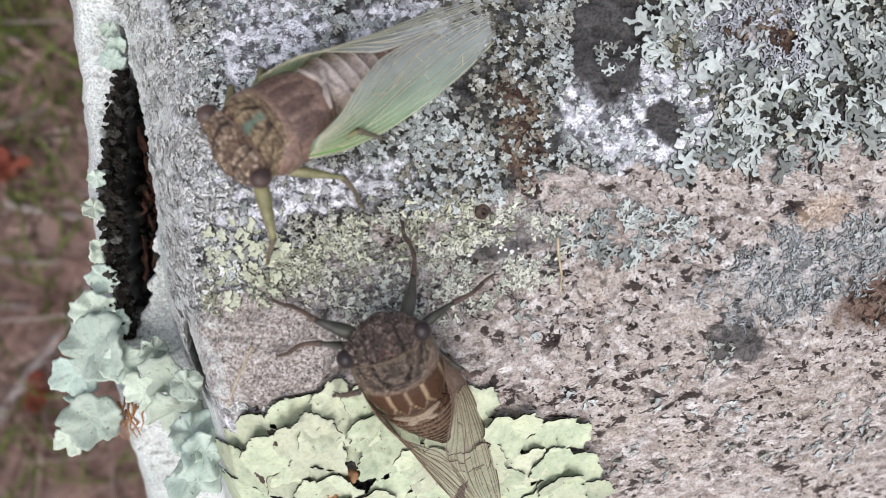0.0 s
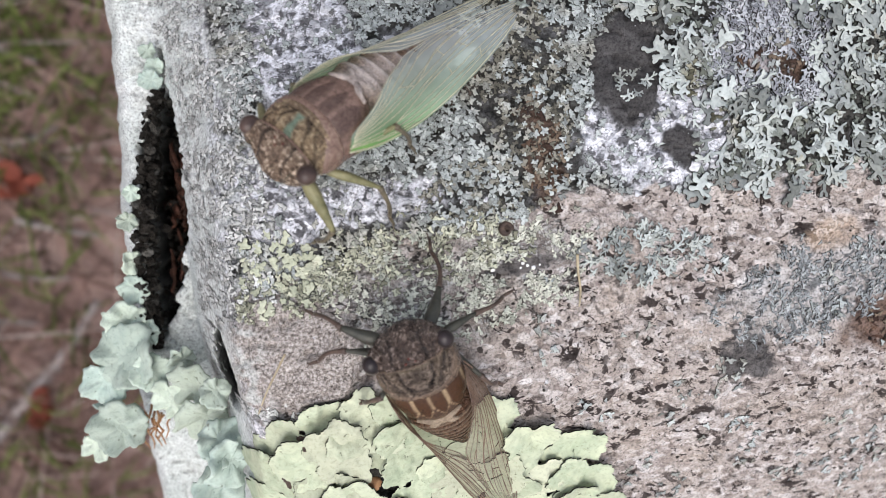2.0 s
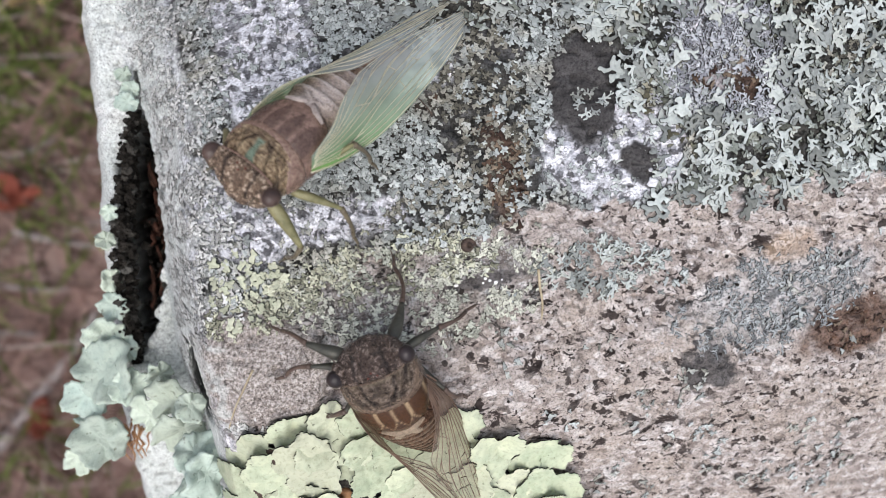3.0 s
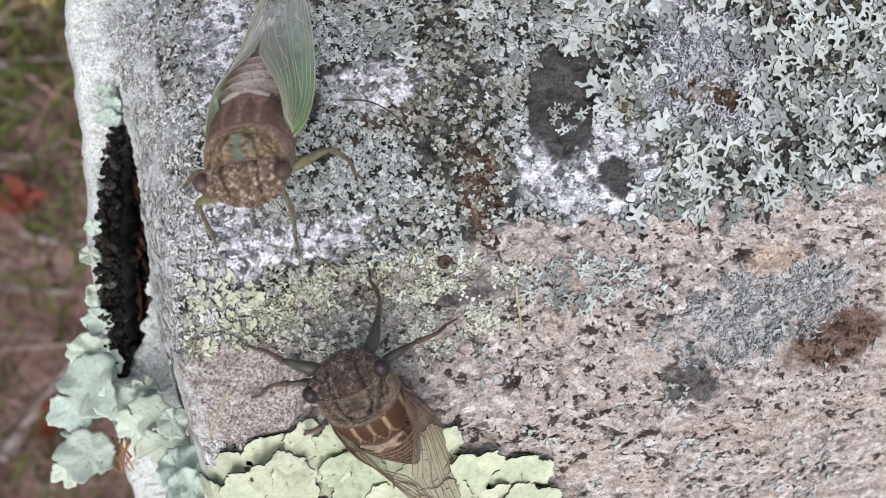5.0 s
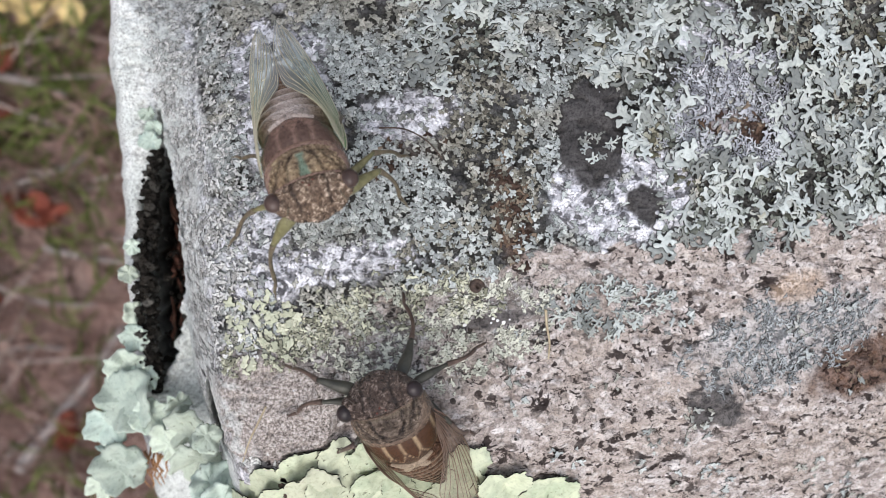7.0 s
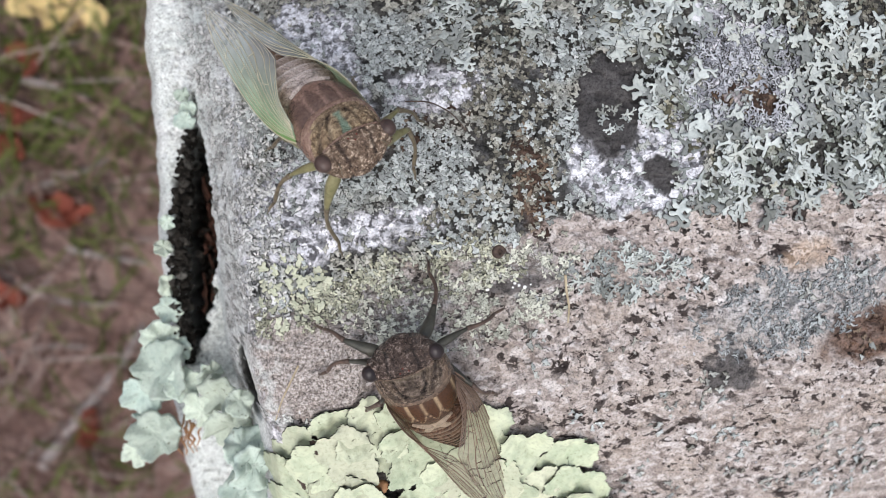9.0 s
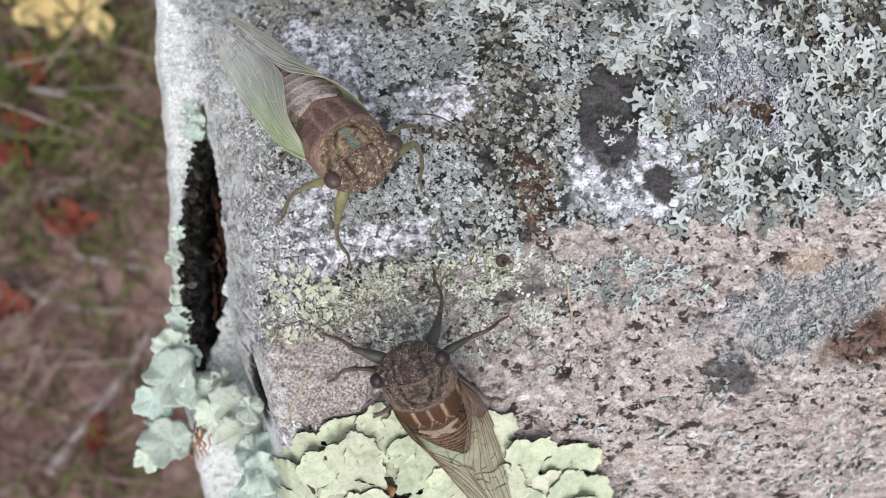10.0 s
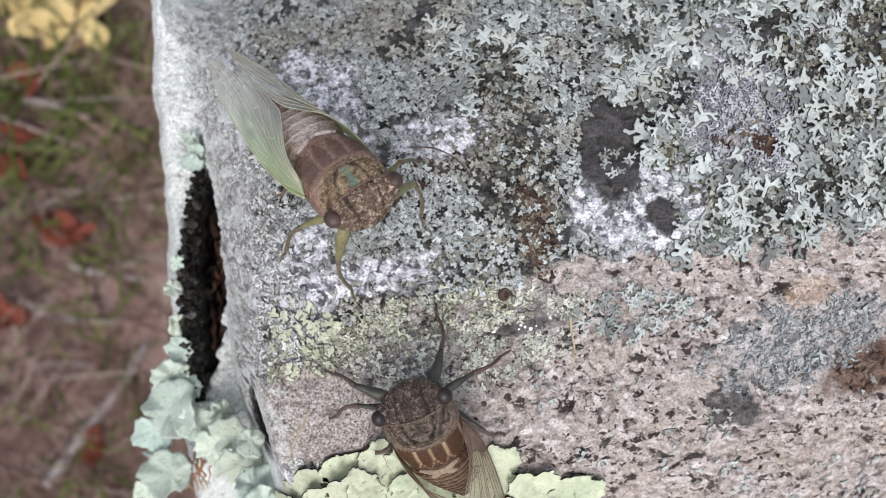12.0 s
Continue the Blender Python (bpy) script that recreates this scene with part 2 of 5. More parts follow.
    col = mixed(nt, value_attr(nt, "dark"), col, dark)
    taupe = ramp_of(nt, noise_at(nt, c, 2300, 4, 0.75), [(0.38, (0.12, 0.10, 0.09)), (0.5, (0.33, 0.29, 0.265)), (0.62, (0.52, 0.48, 0.455))])
    col = mixed(nt, value_attr(nt, "taupe"), col, taupe)
    blue = ramp_of(nt, mid, [(0.35, (0.22, 0.24, 0.25)), (0.65, (0.45, 0.48, 0.50))])
    col = mixed(nt, value_attr(nt, "blue"), col, blue)
    rust = ramp_of(nt, mid, [(0.35, (0.05, 0.026, 0.018)), (0.7, (0.16, 0.09, 0.06))])
    col = mixed(nt, value_attr(nt, "rust"), col, rust)
    tan = ramp_of(nt, mid, [(0.3, (0.42, 0.28, 0.18)), (0.7, (0.58, 0.45, 0.34))])
    col = mixed(nt, value_attr(nt, "tan"), col, tan)
    chalk = ramp_of(nt, wide, [(0.3, (0.42, 0.45, 0.43)), (0.55, (0.60, 0.62, 0.60)), (0.8, (0.68, 0.68, 0.69))])
    chalk = mixed(nt, ramp_of(nt, mid, [(0.55, 0.0), (0.7, 0.6)]), chalk, (0.30, 0.30, 0.29))
    col = mixed(nt, value_attr(nt, "chalk"), col, chalk)
    # near black painted into crack and slot: recess shade besides the dark debris colour
    hollow_shade = ramp_of(nt, mid, [(0.3, (0.006, 0.004, 0.003)), (0.55, (0.016, 0.009, 0.007)), (0.7, (0.08, 0.03, 0.018))])
    col = mixed(nt, value_attr(nt, "hollow_shade"), col, hollow_shade)
    col = mixed(nt, 1.0, col, ramp_of(nt, fine, [(0.34, 0.42), (0.5, 1.0), (0.66, 1.28)]), "MULTIPLY")
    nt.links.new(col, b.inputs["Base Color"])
    h = mixed(nt, 0.5, fine, mid)
    bumped(nt, b, h, 0.8, 0.0004)
    return m


def soil_material():
    m, nt, b = nodes_of("leaf_litter_soil", 0.95, 0.1)
    c = coords(nt)
    n = noise_at(nt, c, 26, 6, 0.7, 0.5)
    col = ramp_of(nt, n, [(0.3, (0.13, 0.08, 0.07)), (0.5, (0.29, 0.195, 0.17)), (0.7, (0.42, 0.31, 0.28))])
    moss = noise_at(nt, c, 9, 4, 0.6)
    col = mixed(nt, ramp_of(nt, moss, [(0.60, 0.0), (0.74, 0.6)]), col, (0.10, 0.115, 0.045))
    nt.links.new(col, b.inputs["Base Color"])
    bumped(nt, b, noise_at(nt, c, 150, 5, 0.7), 0.8, 0.004)
    return m


def plain(name, lo, hi, scale=600, rough=0.6, spec=0.4, relief=0.0001):
    m, nt, b = nodes_of(name, rough, spec)
    c = coords(nt)
    n = noise_at(nt, c, scale, 5, 0.65, 0.4)
    nt.links.new(ramp_of(nt, n, [(0.3, lo), (0.7, hi)]), b.inputs["Base Color"])
    bumped(nt, b, noise_at(nt, c, scale * 2.5, 4, 0.6), 0.5, relief)
    return m


MAT_ROCK = boulder_material()
MAT_SOIL = soil_material()


# ---- the boulder ----
def rim_at(Y):
    return -3.38 - 0.083 * Y - 0.022 * np.maximum(0, Y - 1.0) ** 2 + 0.10 * (vnoise(Y * 0.9, Y * 0, 3) - 0.5)


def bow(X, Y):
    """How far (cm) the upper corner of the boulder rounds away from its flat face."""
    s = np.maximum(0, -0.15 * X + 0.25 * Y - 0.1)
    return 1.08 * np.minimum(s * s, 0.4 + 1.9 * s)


def crack_mid(Y):
    return np.interp(Y, [-1.6, -0.75, 0.6, 1.5, 2.2, 2.6, 3.3], [-4.85, -4.80, -4.69, -4.62, -4.62, -4.58, -4.55])


def crack_half(Y):
    return np.interp(Y, [-1.65, -1.5, -0.75, 0.0, 0.6, 1.5, 2.2, 2.6, 3.3], [0, 0.08, 0.26, 0.36, 0.41, 0.32, 0.20, 0.09, 0.0])


def face_height(x, y):
    """Large form of the boulder, metres over its upper face."""
    X, Y = np.asarray(x) * 100.0, np.asarray(y) * 100.0
    d = rim_at(Y) - X
    s = np.maximum(0, -1.45 - Y)
    z = -0.50 * s * s / (s + 0.5)
    z = z + 0.12 * (vnoise(X * 0.5 + 3, Y * 0.5, 5) - 0.5)
    z = z - 0.22 * np.clip((d + 0.7) / 0.7, 0, 1) ** 2
    fall = np.clip(d / 0.95, 0, 1) ** 1.15
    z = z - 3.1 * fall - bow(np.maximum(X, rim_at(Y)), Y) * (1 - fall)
    e = np.maximum(0, -5.12 - X + 0.16 * (fbm(Y * 2.0, Y * 0 + 4.0, 3, 12) - 0.5))
    z = z - 1.1 * np.minimum(e / 0.45, 1) ** 2 - 6.5 * np.maximum(0, e - 0.42)
    for a in (np.maximum(0, X - 13), np.maximum(0, np.abs(Y) - 12)):
        z = z - 0.09 * a * a
    return np.maximum(z, -100 * TOP - 1.0) * 0.01


def rock_height(x, y):
    """With the crack and the fine relief."""
    X, Y = np.asarray(x) * 100.0, np.asarray(y) * 100.0
    z = face_height(x, y)
    off = np.abs(X - crack_mid(Y)) / np.maximum(crack_half(Y) + 0.30 * (fbm(Y * 5, X * 2, 4, 8) - 0.5), 0.002)
    z = z - 0.025 * (1 - ramp01(off, 0.75, 1.05)) * (crack_half(Y) > 0.01)
    rough = 0.35 + 0.65 * ramp01(Y - boundary(X), -0.3, 0.5)
    z = z + 0.0011 * (fbm(X * 2.2, Y * 2.2, 3, 11) - 0.5) + 0.0008 * rough * (fbm(X * 9, Y * 9, 3, 21) - 0.5)
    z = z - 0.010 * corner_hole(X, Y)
    pits = fbm(X * 6 + 40, Y * 9, 3, 33)
    z = z - 0.0007 * ramp01(pits, 0.60, 0.72)
    taupe = zone_taupe(X, Y)
    return z + 0.0011 * taupe


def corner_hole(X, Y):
    """A slot where the upper face, the side and the leafy lichen meet; its dark is partly painted shade."""
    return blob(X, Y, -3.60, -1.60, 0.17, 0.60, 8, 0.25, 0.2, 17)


def boundary(X):
    return np.interp(X, [-3.4, -1.9, -0.06, 1.15, 3.83, 6.35, 12], [-0.30, 0.30, 0.70, 0.90, 1.12, 1.45, 2.2])


def blob(X, Y, cx, cy, rx, ry, turn=0.0, ragged=0.35, soft=0.12, seed=0, fine=2.5):
    c, s = math.cos(radians(turn)), math.sin(radians(turn))
    u, v = (X - cx) * c + (Y - cy) * s, -(X - cx) * s + (Y - cy) * c
    r = np.sqrt((u / rx) ** 2 + (v / ry) ** 2) + ragged * 2 * (fbm(X * fine, Y * fine, 4, seed + 50) - 0.5)
    return 1 - ramp01(r, 1 - soft, 1 + soft)


def zone_taupe(X, Y):
    return blob(X, Y, -2.70, -1.08, 0.95, 0.72, 18, 0.42, 0.14, 1)


def zone_dark(X, Y):
    return np.maximum(blob(X, Y, 1.95, 2.66, 0.54, 0.80, -14, 0.34, 0.10, 2), blob(X, Y, 2.68, 1.62, 0.24, 0.36, 25, 0.5, 0.15, 3))


def zone_seam(X, Y):
    """A short dark seam that holds white grains."""
    return blob(X, Y, 0.42, 0.0, 0.62, 0.11, 10, 0.5, 0.3, 24)


def zone_rust(X, Y):
    a = blob(X, Y, 0.75, 1.45, 0.28, 0.75, 5, 0.5, 0.25, 4)
    a = np.maximum(a, blob(X, Y, 4.05, 2.62, 0.55, 0.28, -8, 0.5, 0.2, 5))
    a = np.maximum(a, blob(X, Y, 6.05, -1.05, 0.55, 0.35, 20, 0.4, 0.15, 6))
    return np.maximum(a, 0.35 * blob(X, Y, -0.75, 2.35, 0.55, 0.28, 10, 0.6, 0.3, 7))


def zone_olive(X, Y):
    """Olive-brown crust that runs up the middle of the lichened half, and in its far corner."""
    a = blob(X, Y, 0.45, 2.75, 0.62, 1.75, 8, 0.45, 0.25, 21)
    a = np.maximum(a, blob(X, Y, 5.5, 4.0, 0.75, 1.1, 15, 0.6, 0.3, 22))
    return np.maximum(a, 0.7 * blob(X, Y, -0.2, 1.0, 0.8, 0.45, 10, 0.6, 0.3, 23))


def zone_blue(X, Y):
    return blob(X, Y, 4.95, -0.50, 1.35, 0.62, 12, 0.55, 0.3, 8)


def zone_quartz_bare(X, Y):
    """Bare pale rock between the lichens of the upper half."""
    a = blob(X, Y, 2.25, 1.72, 1.15, 0.72, 8, 0.35, 0.15, 9)
    a = np.maximum(a, blob(X, Y, 3.75, 3.6, 0.45, 1.1, 0, 0.4, 0.2, 12))
    a = np.maximum(a, blob(X, Y, -2.45, 3.4, 0.85, 1.3, 10, 0.45, 0.2, 10))
    a = np.maximum(a, blob(X, Y, -2.75, 1.1, 0.55, 0.9, 0, 0.4, 0.2, 13))
    a = np.maximum(a, 0.95 * blob(X, Y, -0.55, 2.9, 0.75, 0.36, 5, 0.45, 0.25, 14))
    return np.maximum(a, blob(X, Y, -1.5, 0.85, 1.2, 0.28, 6, 0.6, 0.3, 11))


def crust_skirt(X, Y):
    """Thin crust that runs down from the lichened half over the bare granite; its reach beside the dark cicada also
    paints shade there.
    """
    a = blob(X, Y, -0.75, -0.02, 1.95, 0.95, 12, 0.35, 0.25, 19)
    return a * (0.45 + 0.55 * ramp01(fbm(X * 2.6, Y * 2.6, 4, 81), 0.30, 0.44)) * (1 - zone_taupe(X, Y)) * (1 - zone_seam(X, Y))


def leafy_zone(X, Y):
    """Where broad leafy lobes take over from the small crust."""
    a = ramp01(X + 0.35 * (Y - 2.0) + 1.2 * (fbm(X * 1.3, Y * 1.3, 3, 44) - 0.5), 2.2, 3.0)
    b = blob(X, Y, 0.25, 4.05, 0.85, 0.6, 10, 0.4, 0.3, 45)
    return np.maximum(a, b) * (1 - 0.93 * zone_filament(X, Y))


def zone_filament(X, Y):
    return blob(X, Y, 4.0, 2.85, 0.92, 0.85, 0, 0.4, 0.2, 33)


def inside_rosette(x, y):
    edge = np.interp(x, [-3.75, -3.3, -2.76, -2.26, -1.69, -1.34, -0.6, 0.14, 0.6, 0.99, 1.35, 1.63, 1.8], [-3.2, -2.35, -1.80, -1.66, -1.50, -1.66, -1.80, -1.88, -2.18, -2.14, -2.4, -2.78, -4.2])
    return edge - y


def build_boulder():
    xs = np.concatenate([np.linspace(-0.34, -0.072, 60)[:-1], np.linspace(-0.072, -0.064, 14)[:-1], np.arange(-0.064, 0.0685, 0.00027), np.linspace(0.069, 0.34, 60)])
    ys = np.concatenate([np.linspace(-0.32, -0.047, 60)[:-1], np.arange(-0.047, 0.0575, 0.00027), np.linspace(0.058, 0.32, 60)])
    x, y = np.meshgrid(xs, ys)
    z = rock_height(x, y)
    verts = np.stack([x, y, z], -1).reshape(-1, 3)
    rows, cols = x.shape
    me = bpy.data.meshes.new("boulder")
    faces = grid_faces(rows, cols)
    me.vertices.add(len(verts))
    me.vertices.foreach_set("co", verts.ravel())
    me.loops.add(faces.size)
    me.loops.foreach_set("vertex_index", faces.ravel().astype(np.int32))
    me.polygons.add(len(faces))
    me.polygons.foreach_set("loop_start", np.arange(0, faces.size, 4, dtype=np.int32))
    me.polygons.foreach_set("use_smooth", np.ones(len(faces), bool))
    me.update(calc_edges=True)
    X, Y = verts[:, 0] * 100, verts[:, 1] * 100
    d = rim_at(Y) - X
    ragged = 0.75 * (fbm(X * 3, Y * 3, 4, 71) - 0.5)
    upper = ramp01(Y - boundary(X) + ragged, -0.05, 0.08) * (d < 0.3)
    bare = zone_quartz_bare(X, Y)
    off = np.abs(X - crack_mid(Y)) / np.maximum(crack_half(Y) + 0.30 * (fbm(Y * 5, X * 2, 4, 8) - 0.5), 0.002)
    zones = {
        "quartz": np.maximum(upper, 0.8 * ramp01(d, -0.35, 0.1)),
        "under": np.maximum(upper * (1 - 0.9 * bare) * ramp01(fbm(X * 3.5, Y * 3.5, 4, 61), 0.20, 0.36), 0.55 * crust_skirt(X, Y)) * ramp01(-d, -0.1, 0.2),
        "dark": np.maximum.reduce([zone_dark(X, Y), 0.9 * blob(X, Y, 3.80, -1.50, 0.46, 0.38, 15, 0.8, 0.22, 18, 6.0), 0.85 * zone_seam(X, Y)]),
        "taupe": zone_taupe(X, Y) * (1 - 0.6 * ramp01(fbm(X * 7, Y * 7, 3, 90), 0.6, 0.7)),
        "blue": 0.35 * zone_blue(X, Y),
        "rust": np.maximum(0.6 * zone_rust(X, Y), 0.85 * blob(X, Y, 6.15, -1.0, 0.75, 0.42, 15, 0.5, 0.2, 6)),
        "gap_shade": np.maximum(0.90 * upper * (1 - bare) * (1 - zone_dark(X, Y)) * ramp01(-d, 0.0, 0.3), 0.95 * ramp01(inside_rosette(X, Y), 0.25, 0.40) * (d < 0.1) * (X < 1.6)),
        "tan": 0.4 * blob(X, Y, 5.05, 0.30, 0.42, 0.22, 12, 0.4, 0.3, 15),
        "chalk": np.maximum(np.maximum(0.95 * ramp01(d, -0.05, 0.25), 0.6 * ramp01(d, -0.5, -0.05) * ramp01(fbm(X * 8, Y * 8, 3, 77), 0.42, 0.58)), ramp01(d, 0.75, 1.0)),
        "hollow_shade": np.maximum((1 - ramp01(off, 0.8, 1.0)) * (crack_half(Y) > 0.01), corner_hole(X, Y)),
    }
    for key, val in zones.items():
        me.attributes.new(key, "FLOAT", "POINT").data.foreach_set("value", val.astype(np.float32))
    return thing("boulder", me, MAT_ROCK, "grey and pinkish granite boulder crusted with many lichens", "boulder", at=Matrix.Translation((0, 0, TOP)))


boulder = build_boulder()


def build_ground():
    n = 90
    a = np.linspace(-1, 1, n)
    a = np.sign(a) * (0.9 * np.abs(a) + 39 * np.abs(a) ** 6)
    x, y = np.meshgrid(a - 0.15, a)
    z = 0.012 * (fbm(x * 9, y * 9, 4, 5) - 0.5) * (np.hypot(x, y) < 3)
    me = mesh_of("ground", np.stack([x, y, z], -1).reshape(-1, 3), grid_faces(n, n))
    return thing("ground", me, MAT_SOIL, "brown forest soil under pine needles and litter", "ground", kind="structure")


build_ground()


# ---- lichens ----
def flake_cloud(cx, cy, size, lift, seed, n=12, long=1.0, lobes=(3, 7), wave=0.22, yaw=None, dome=0.10, tilt=0.10):
    """Verts and faces of many small lobed flakes that lie on the rock, thick at the rim. Centimetres and arrays in, metres out."""
    r = np.random.default_rng(seed)
    N = len(cx)
    ang = np.linspace(0, 2 * np.pi, n, endpoint=False)[None]
    k1 = r.integers(lobes[0], lobes[1] + 1, (N, 1))
    rad = 1 + wave * np.cos(k1 * ang + r.uniform(0, 6.28, (N, 1))) + 0.6 * wave * np.cos((k1 + r.integers(2, 5, (N, 1))) * ang + r.uniform(0, 6.28, (N, 1)))
    rad = rad * r.uniform(0.85, 1.15, (N, n)) * size[:, None]
    yaw = r.uniform(0, 6.28, N) if yaw is None else yaw
    stretch = long * r.uniform(0.8, 1.25, (N, 1))
    tx, ty = r.normal(0, tilt, (N, 1)), r.normal(0, tilt, (N, 1))
    cs, sn = np.cos(yaw)[:, None], np.sin(yaw)[:, None]
    rings = []
    curl = r.uniform(-0.5, 1.2, (N, 1))
    for f, h in ((0.12, dome), (0.62, dome * 0.9), (1.0, 0.0), (0.90, -1.0)):
        u, v = np.cos(ang) * rad * f * stretch, np.sin(ang) * rad * f / stretch ** 0.5
        x, y = cx[:, None] + u * cs - v * sn, cy[:, None] + u * sn + v * cs
        rise = h * size[:, None] if h >= 0 else -0.16 * size[:, None]
        if f > 0.95:
            rise = rise + curl * dome * size[:, None]
        z = rise + tx * u + ty * v
        rings.append(np.stack([x, y, z], -1))
    P = np.stack(rings, 1)                                   # N, 4, n, 3
    base = face_height(P[..., 0] * 0.01, P[..., 1] * 0.01) * 100
    ground = rock_height(cx * 0.01, cy * 0.01) * 100 - face_height(cx * 0.01, cy * 0.01) * 100
    P[..., 2] += base + ground[:, None, None] + lift[:, None, None]
    one = [tuple(f) for f in grid_faces(4, n, True)] + [tuple(range(n))[::-1]]
    quads = np.array(one[:-1])
    faces = (quads[None] + (np.arange(N) * 4 * n)[:, None, None]).reshape(-1, 4)
    caps = (np.arange(n)[::-1][None] + (np.arange(N) * 4 * n)[:, None])
    return P.reshape(-1, 3) * 0.01, faces, caps


def cloud_mesh(name, verts, faces, caps):
    me = bpy.data.meshes.new(name)
    loops = np.concatenate([faces.ravel(), caps.ravel()]).astype(np.int32)
    starts = np.concatenate([np.arange(len(faces)) * 4, len(faces) * 4 + np.arange(len(caps)) * caps.shape[1]]).astype(np.int32)
    me.vertices.add(len(verts))
    me.vertices.foreach_set("co", verts.ravel())
    me.loops.add(len(loops))
    me.loops.foreach_set("vertex_index", loops)
    me.polygons.add(len(starts))
    me.polygons.foreach_set("loop_start", starts)
    me.polygons.foreach_set("use_smooth", np.ones(len(starts), bool))
    me.update(calc_edges=True)
    return me


def forked_lobe(seed, length, wide, thick, forks=4, step=0.13, ragged=0.0, fringe=0.045):
    """A small flat thallus in one piece: a ribbon that forks again and again, with blunt tips (mm)."""
    q = np.random.default_rng(seed)
    bones = []

    def branch(p0, a, ln, w, deep):
        bend = q.normal(0, 0.7)
        p, out = np.array(p0, float), []
        for t in np.linspace(0, 1, 4)[:-1]:
            aa = a + bend * t
            nxt = p + np.array([math.sin(aa), math.cos(aa)]) * ln / 3
            bones.append((p.copy(), nxt.copy(), w * (0.62 + 0.38 * t), w * (0.62 + 0.38 * (t + 0.33))))
            p = nxt
            out.append(p.copy())
        if deep < 2:
            for side in (-1, 1):
                if q.random() < (0.95 if deep == 0 else 0.45 if forks > 3 else 0.15):
                    branch(out[-1], aa + side * q.uniform(0.4, 0.9), ln * q.uniform(0.4, 0.65), w * q.uniform(0.75, 0.95), deep + 1)
            if deep == 0:
                for k in range(max(0, forks - 2)):
                    branch(out[k % 2], a + (1 if k % 2 else -1) * q.uniform(0.6, 1.2), ln * q.uniform(0.35, 0.6), w * q.uniform(0.7, 0.95), 1)
    branch((0, 0), q.normal(0, 0.2), length, wide, 0)
    ends = np.array([b[1] for b in bones] + [(0, 0)])
    lo, hi = ends.min(0) - wide * 1.3, ends.max(0) + wide * 1.3
    gx, gy = np.meshgrid(np.arange(lo[0], hi[0] + step, step), np.arange(lo[1], hi[1] + step, step))
    field = np.full(gx.shape, -9.0)
    for a, b, w0, w1 in bones:
        d = b - a
        t = np.clip(((gx - a[0]) * d[0] + (gy - a[1]) * d[1]) / (d @ d + 1e-9), 0, 1)
        field = np.maximum(field, w0 + (w1 - w0) * t - np.hypot(gx - a[0] - d[0] * t, gy - a[1] - d[1] * t))
    field = field + 0.34 * wide * (fbm(gx / wide * 0.9 + seed, gy / wide * 0.9, 2, seed % 50) - 0.5) + ragged * wide * (fbm(gx / wide * 3.0 + seed, gy / wide * 3.0, 2, 4 + seed % 50) - 0.5)
    fy, fx = np.gradient(field, step)
    g2 = fx * fx + fy * fy + 1e-6
    near = (field < 0) & (field > -0.75 * step)
    x = np.where(near, gx - field * fx / g2, gx)
    y = np.where(near, gy - field * fy / g2, gy)
    keep = (field > 0) | near
    depth = np.clip(field / (0.6 * wide), 0, 1)
    z = thick * (1.0 - (1 - depth) ** 2) + 0.34 * wide * (fbm(gx / wide * 0.6 + 9, gy / wide * 0.6 + seed, 2, 3) - 0.5) * 2
    quad = keep[:-1, :-1] & keep[1:, :-1] & keep[:-1, 1:] & keep[1:, 1:]
    ids = np.arange(gx.size).reshape(gx.shape)
    f = np.stack([ids[:-1, :-1], ids[:-1, 1:], ids[1:, 1:], ids[1:, :-1]], -1)[quad]
    used, inv = np.unique(f, return_inverse=True)
    f = inv.reshape(-1, 4)
    v = np.stack([x.ravel()[used], y.ravel()[used], z.ravel()[used]], -1)
    # a lower rim all round gives the edge its thickness and its dark fringe
    slope = np.sqrt(g2).ravel()[used]
    outx, outy = fx.ravel()[used] / slope, fy.ravel()[used] / slope
    seen = {}
    for quad_ in f:
        for k in range(4):
            seen[(int(quad_[k]), int(quad_[(k + 1) % 4]))] = 1
    rim = [e for e in seen if (e[1], e[0]) not in seen]
    low = {}
    extra = []
    for e in rim:
        for a in e:
            if a not in low:
                low[a] = len(v) + len(extra)
                extra.append(v[a] - (fringe * outx[a], fringe * outy[a], thick * 1.6))
    faces = [tuple(int(k) for k in quad_) for quad_ in f] + [(b, a, low[a], low[b]) for a, b in rim]
    return (np.concatenate([v, np.array(extra)]) if extra else v), faces, [0] * len(f) + [1] * len(rim)


def lobe_cloud(shapes, X, Y, scale, yaw, lift):
    """Many small forked lobes laid on the rock, in one mesh (points in cm, shapes in mm)."""
    verts, faces, dark, base = [], [], [], 0
    micro = (rock_height(X * 0.01, Y * 0.01) - face_height(X * 0.01, Y * 0.01)) * 1000
    for k in range(len(X)):
        v, f, side = shapes[k % len(shapes)]
        dark += side
        c, n = math.cos(yaw[k]), math.sin(yaw[k])
        p = np.stack([(v[:, 0] * c - v[:, 1] * n) * scale[k] + X[k] * 10, (v[:, 0] * n + v[:, 1] * c) * scale[k] + Y[k] * 10, v[:, 2] * scale[k] + lift[k] + micro[k]], -1)
        verts.append(p)
        faces.append((f, base))
        base += len(v)
    P = np.concatenate(verts)
    P[:, 2] += face_height(P[:, 0] * MM, P[:, 1] * MM) * 1000
    return P * MM, [tuple(i + b for i in q) for f, b in faces for q in f], dark


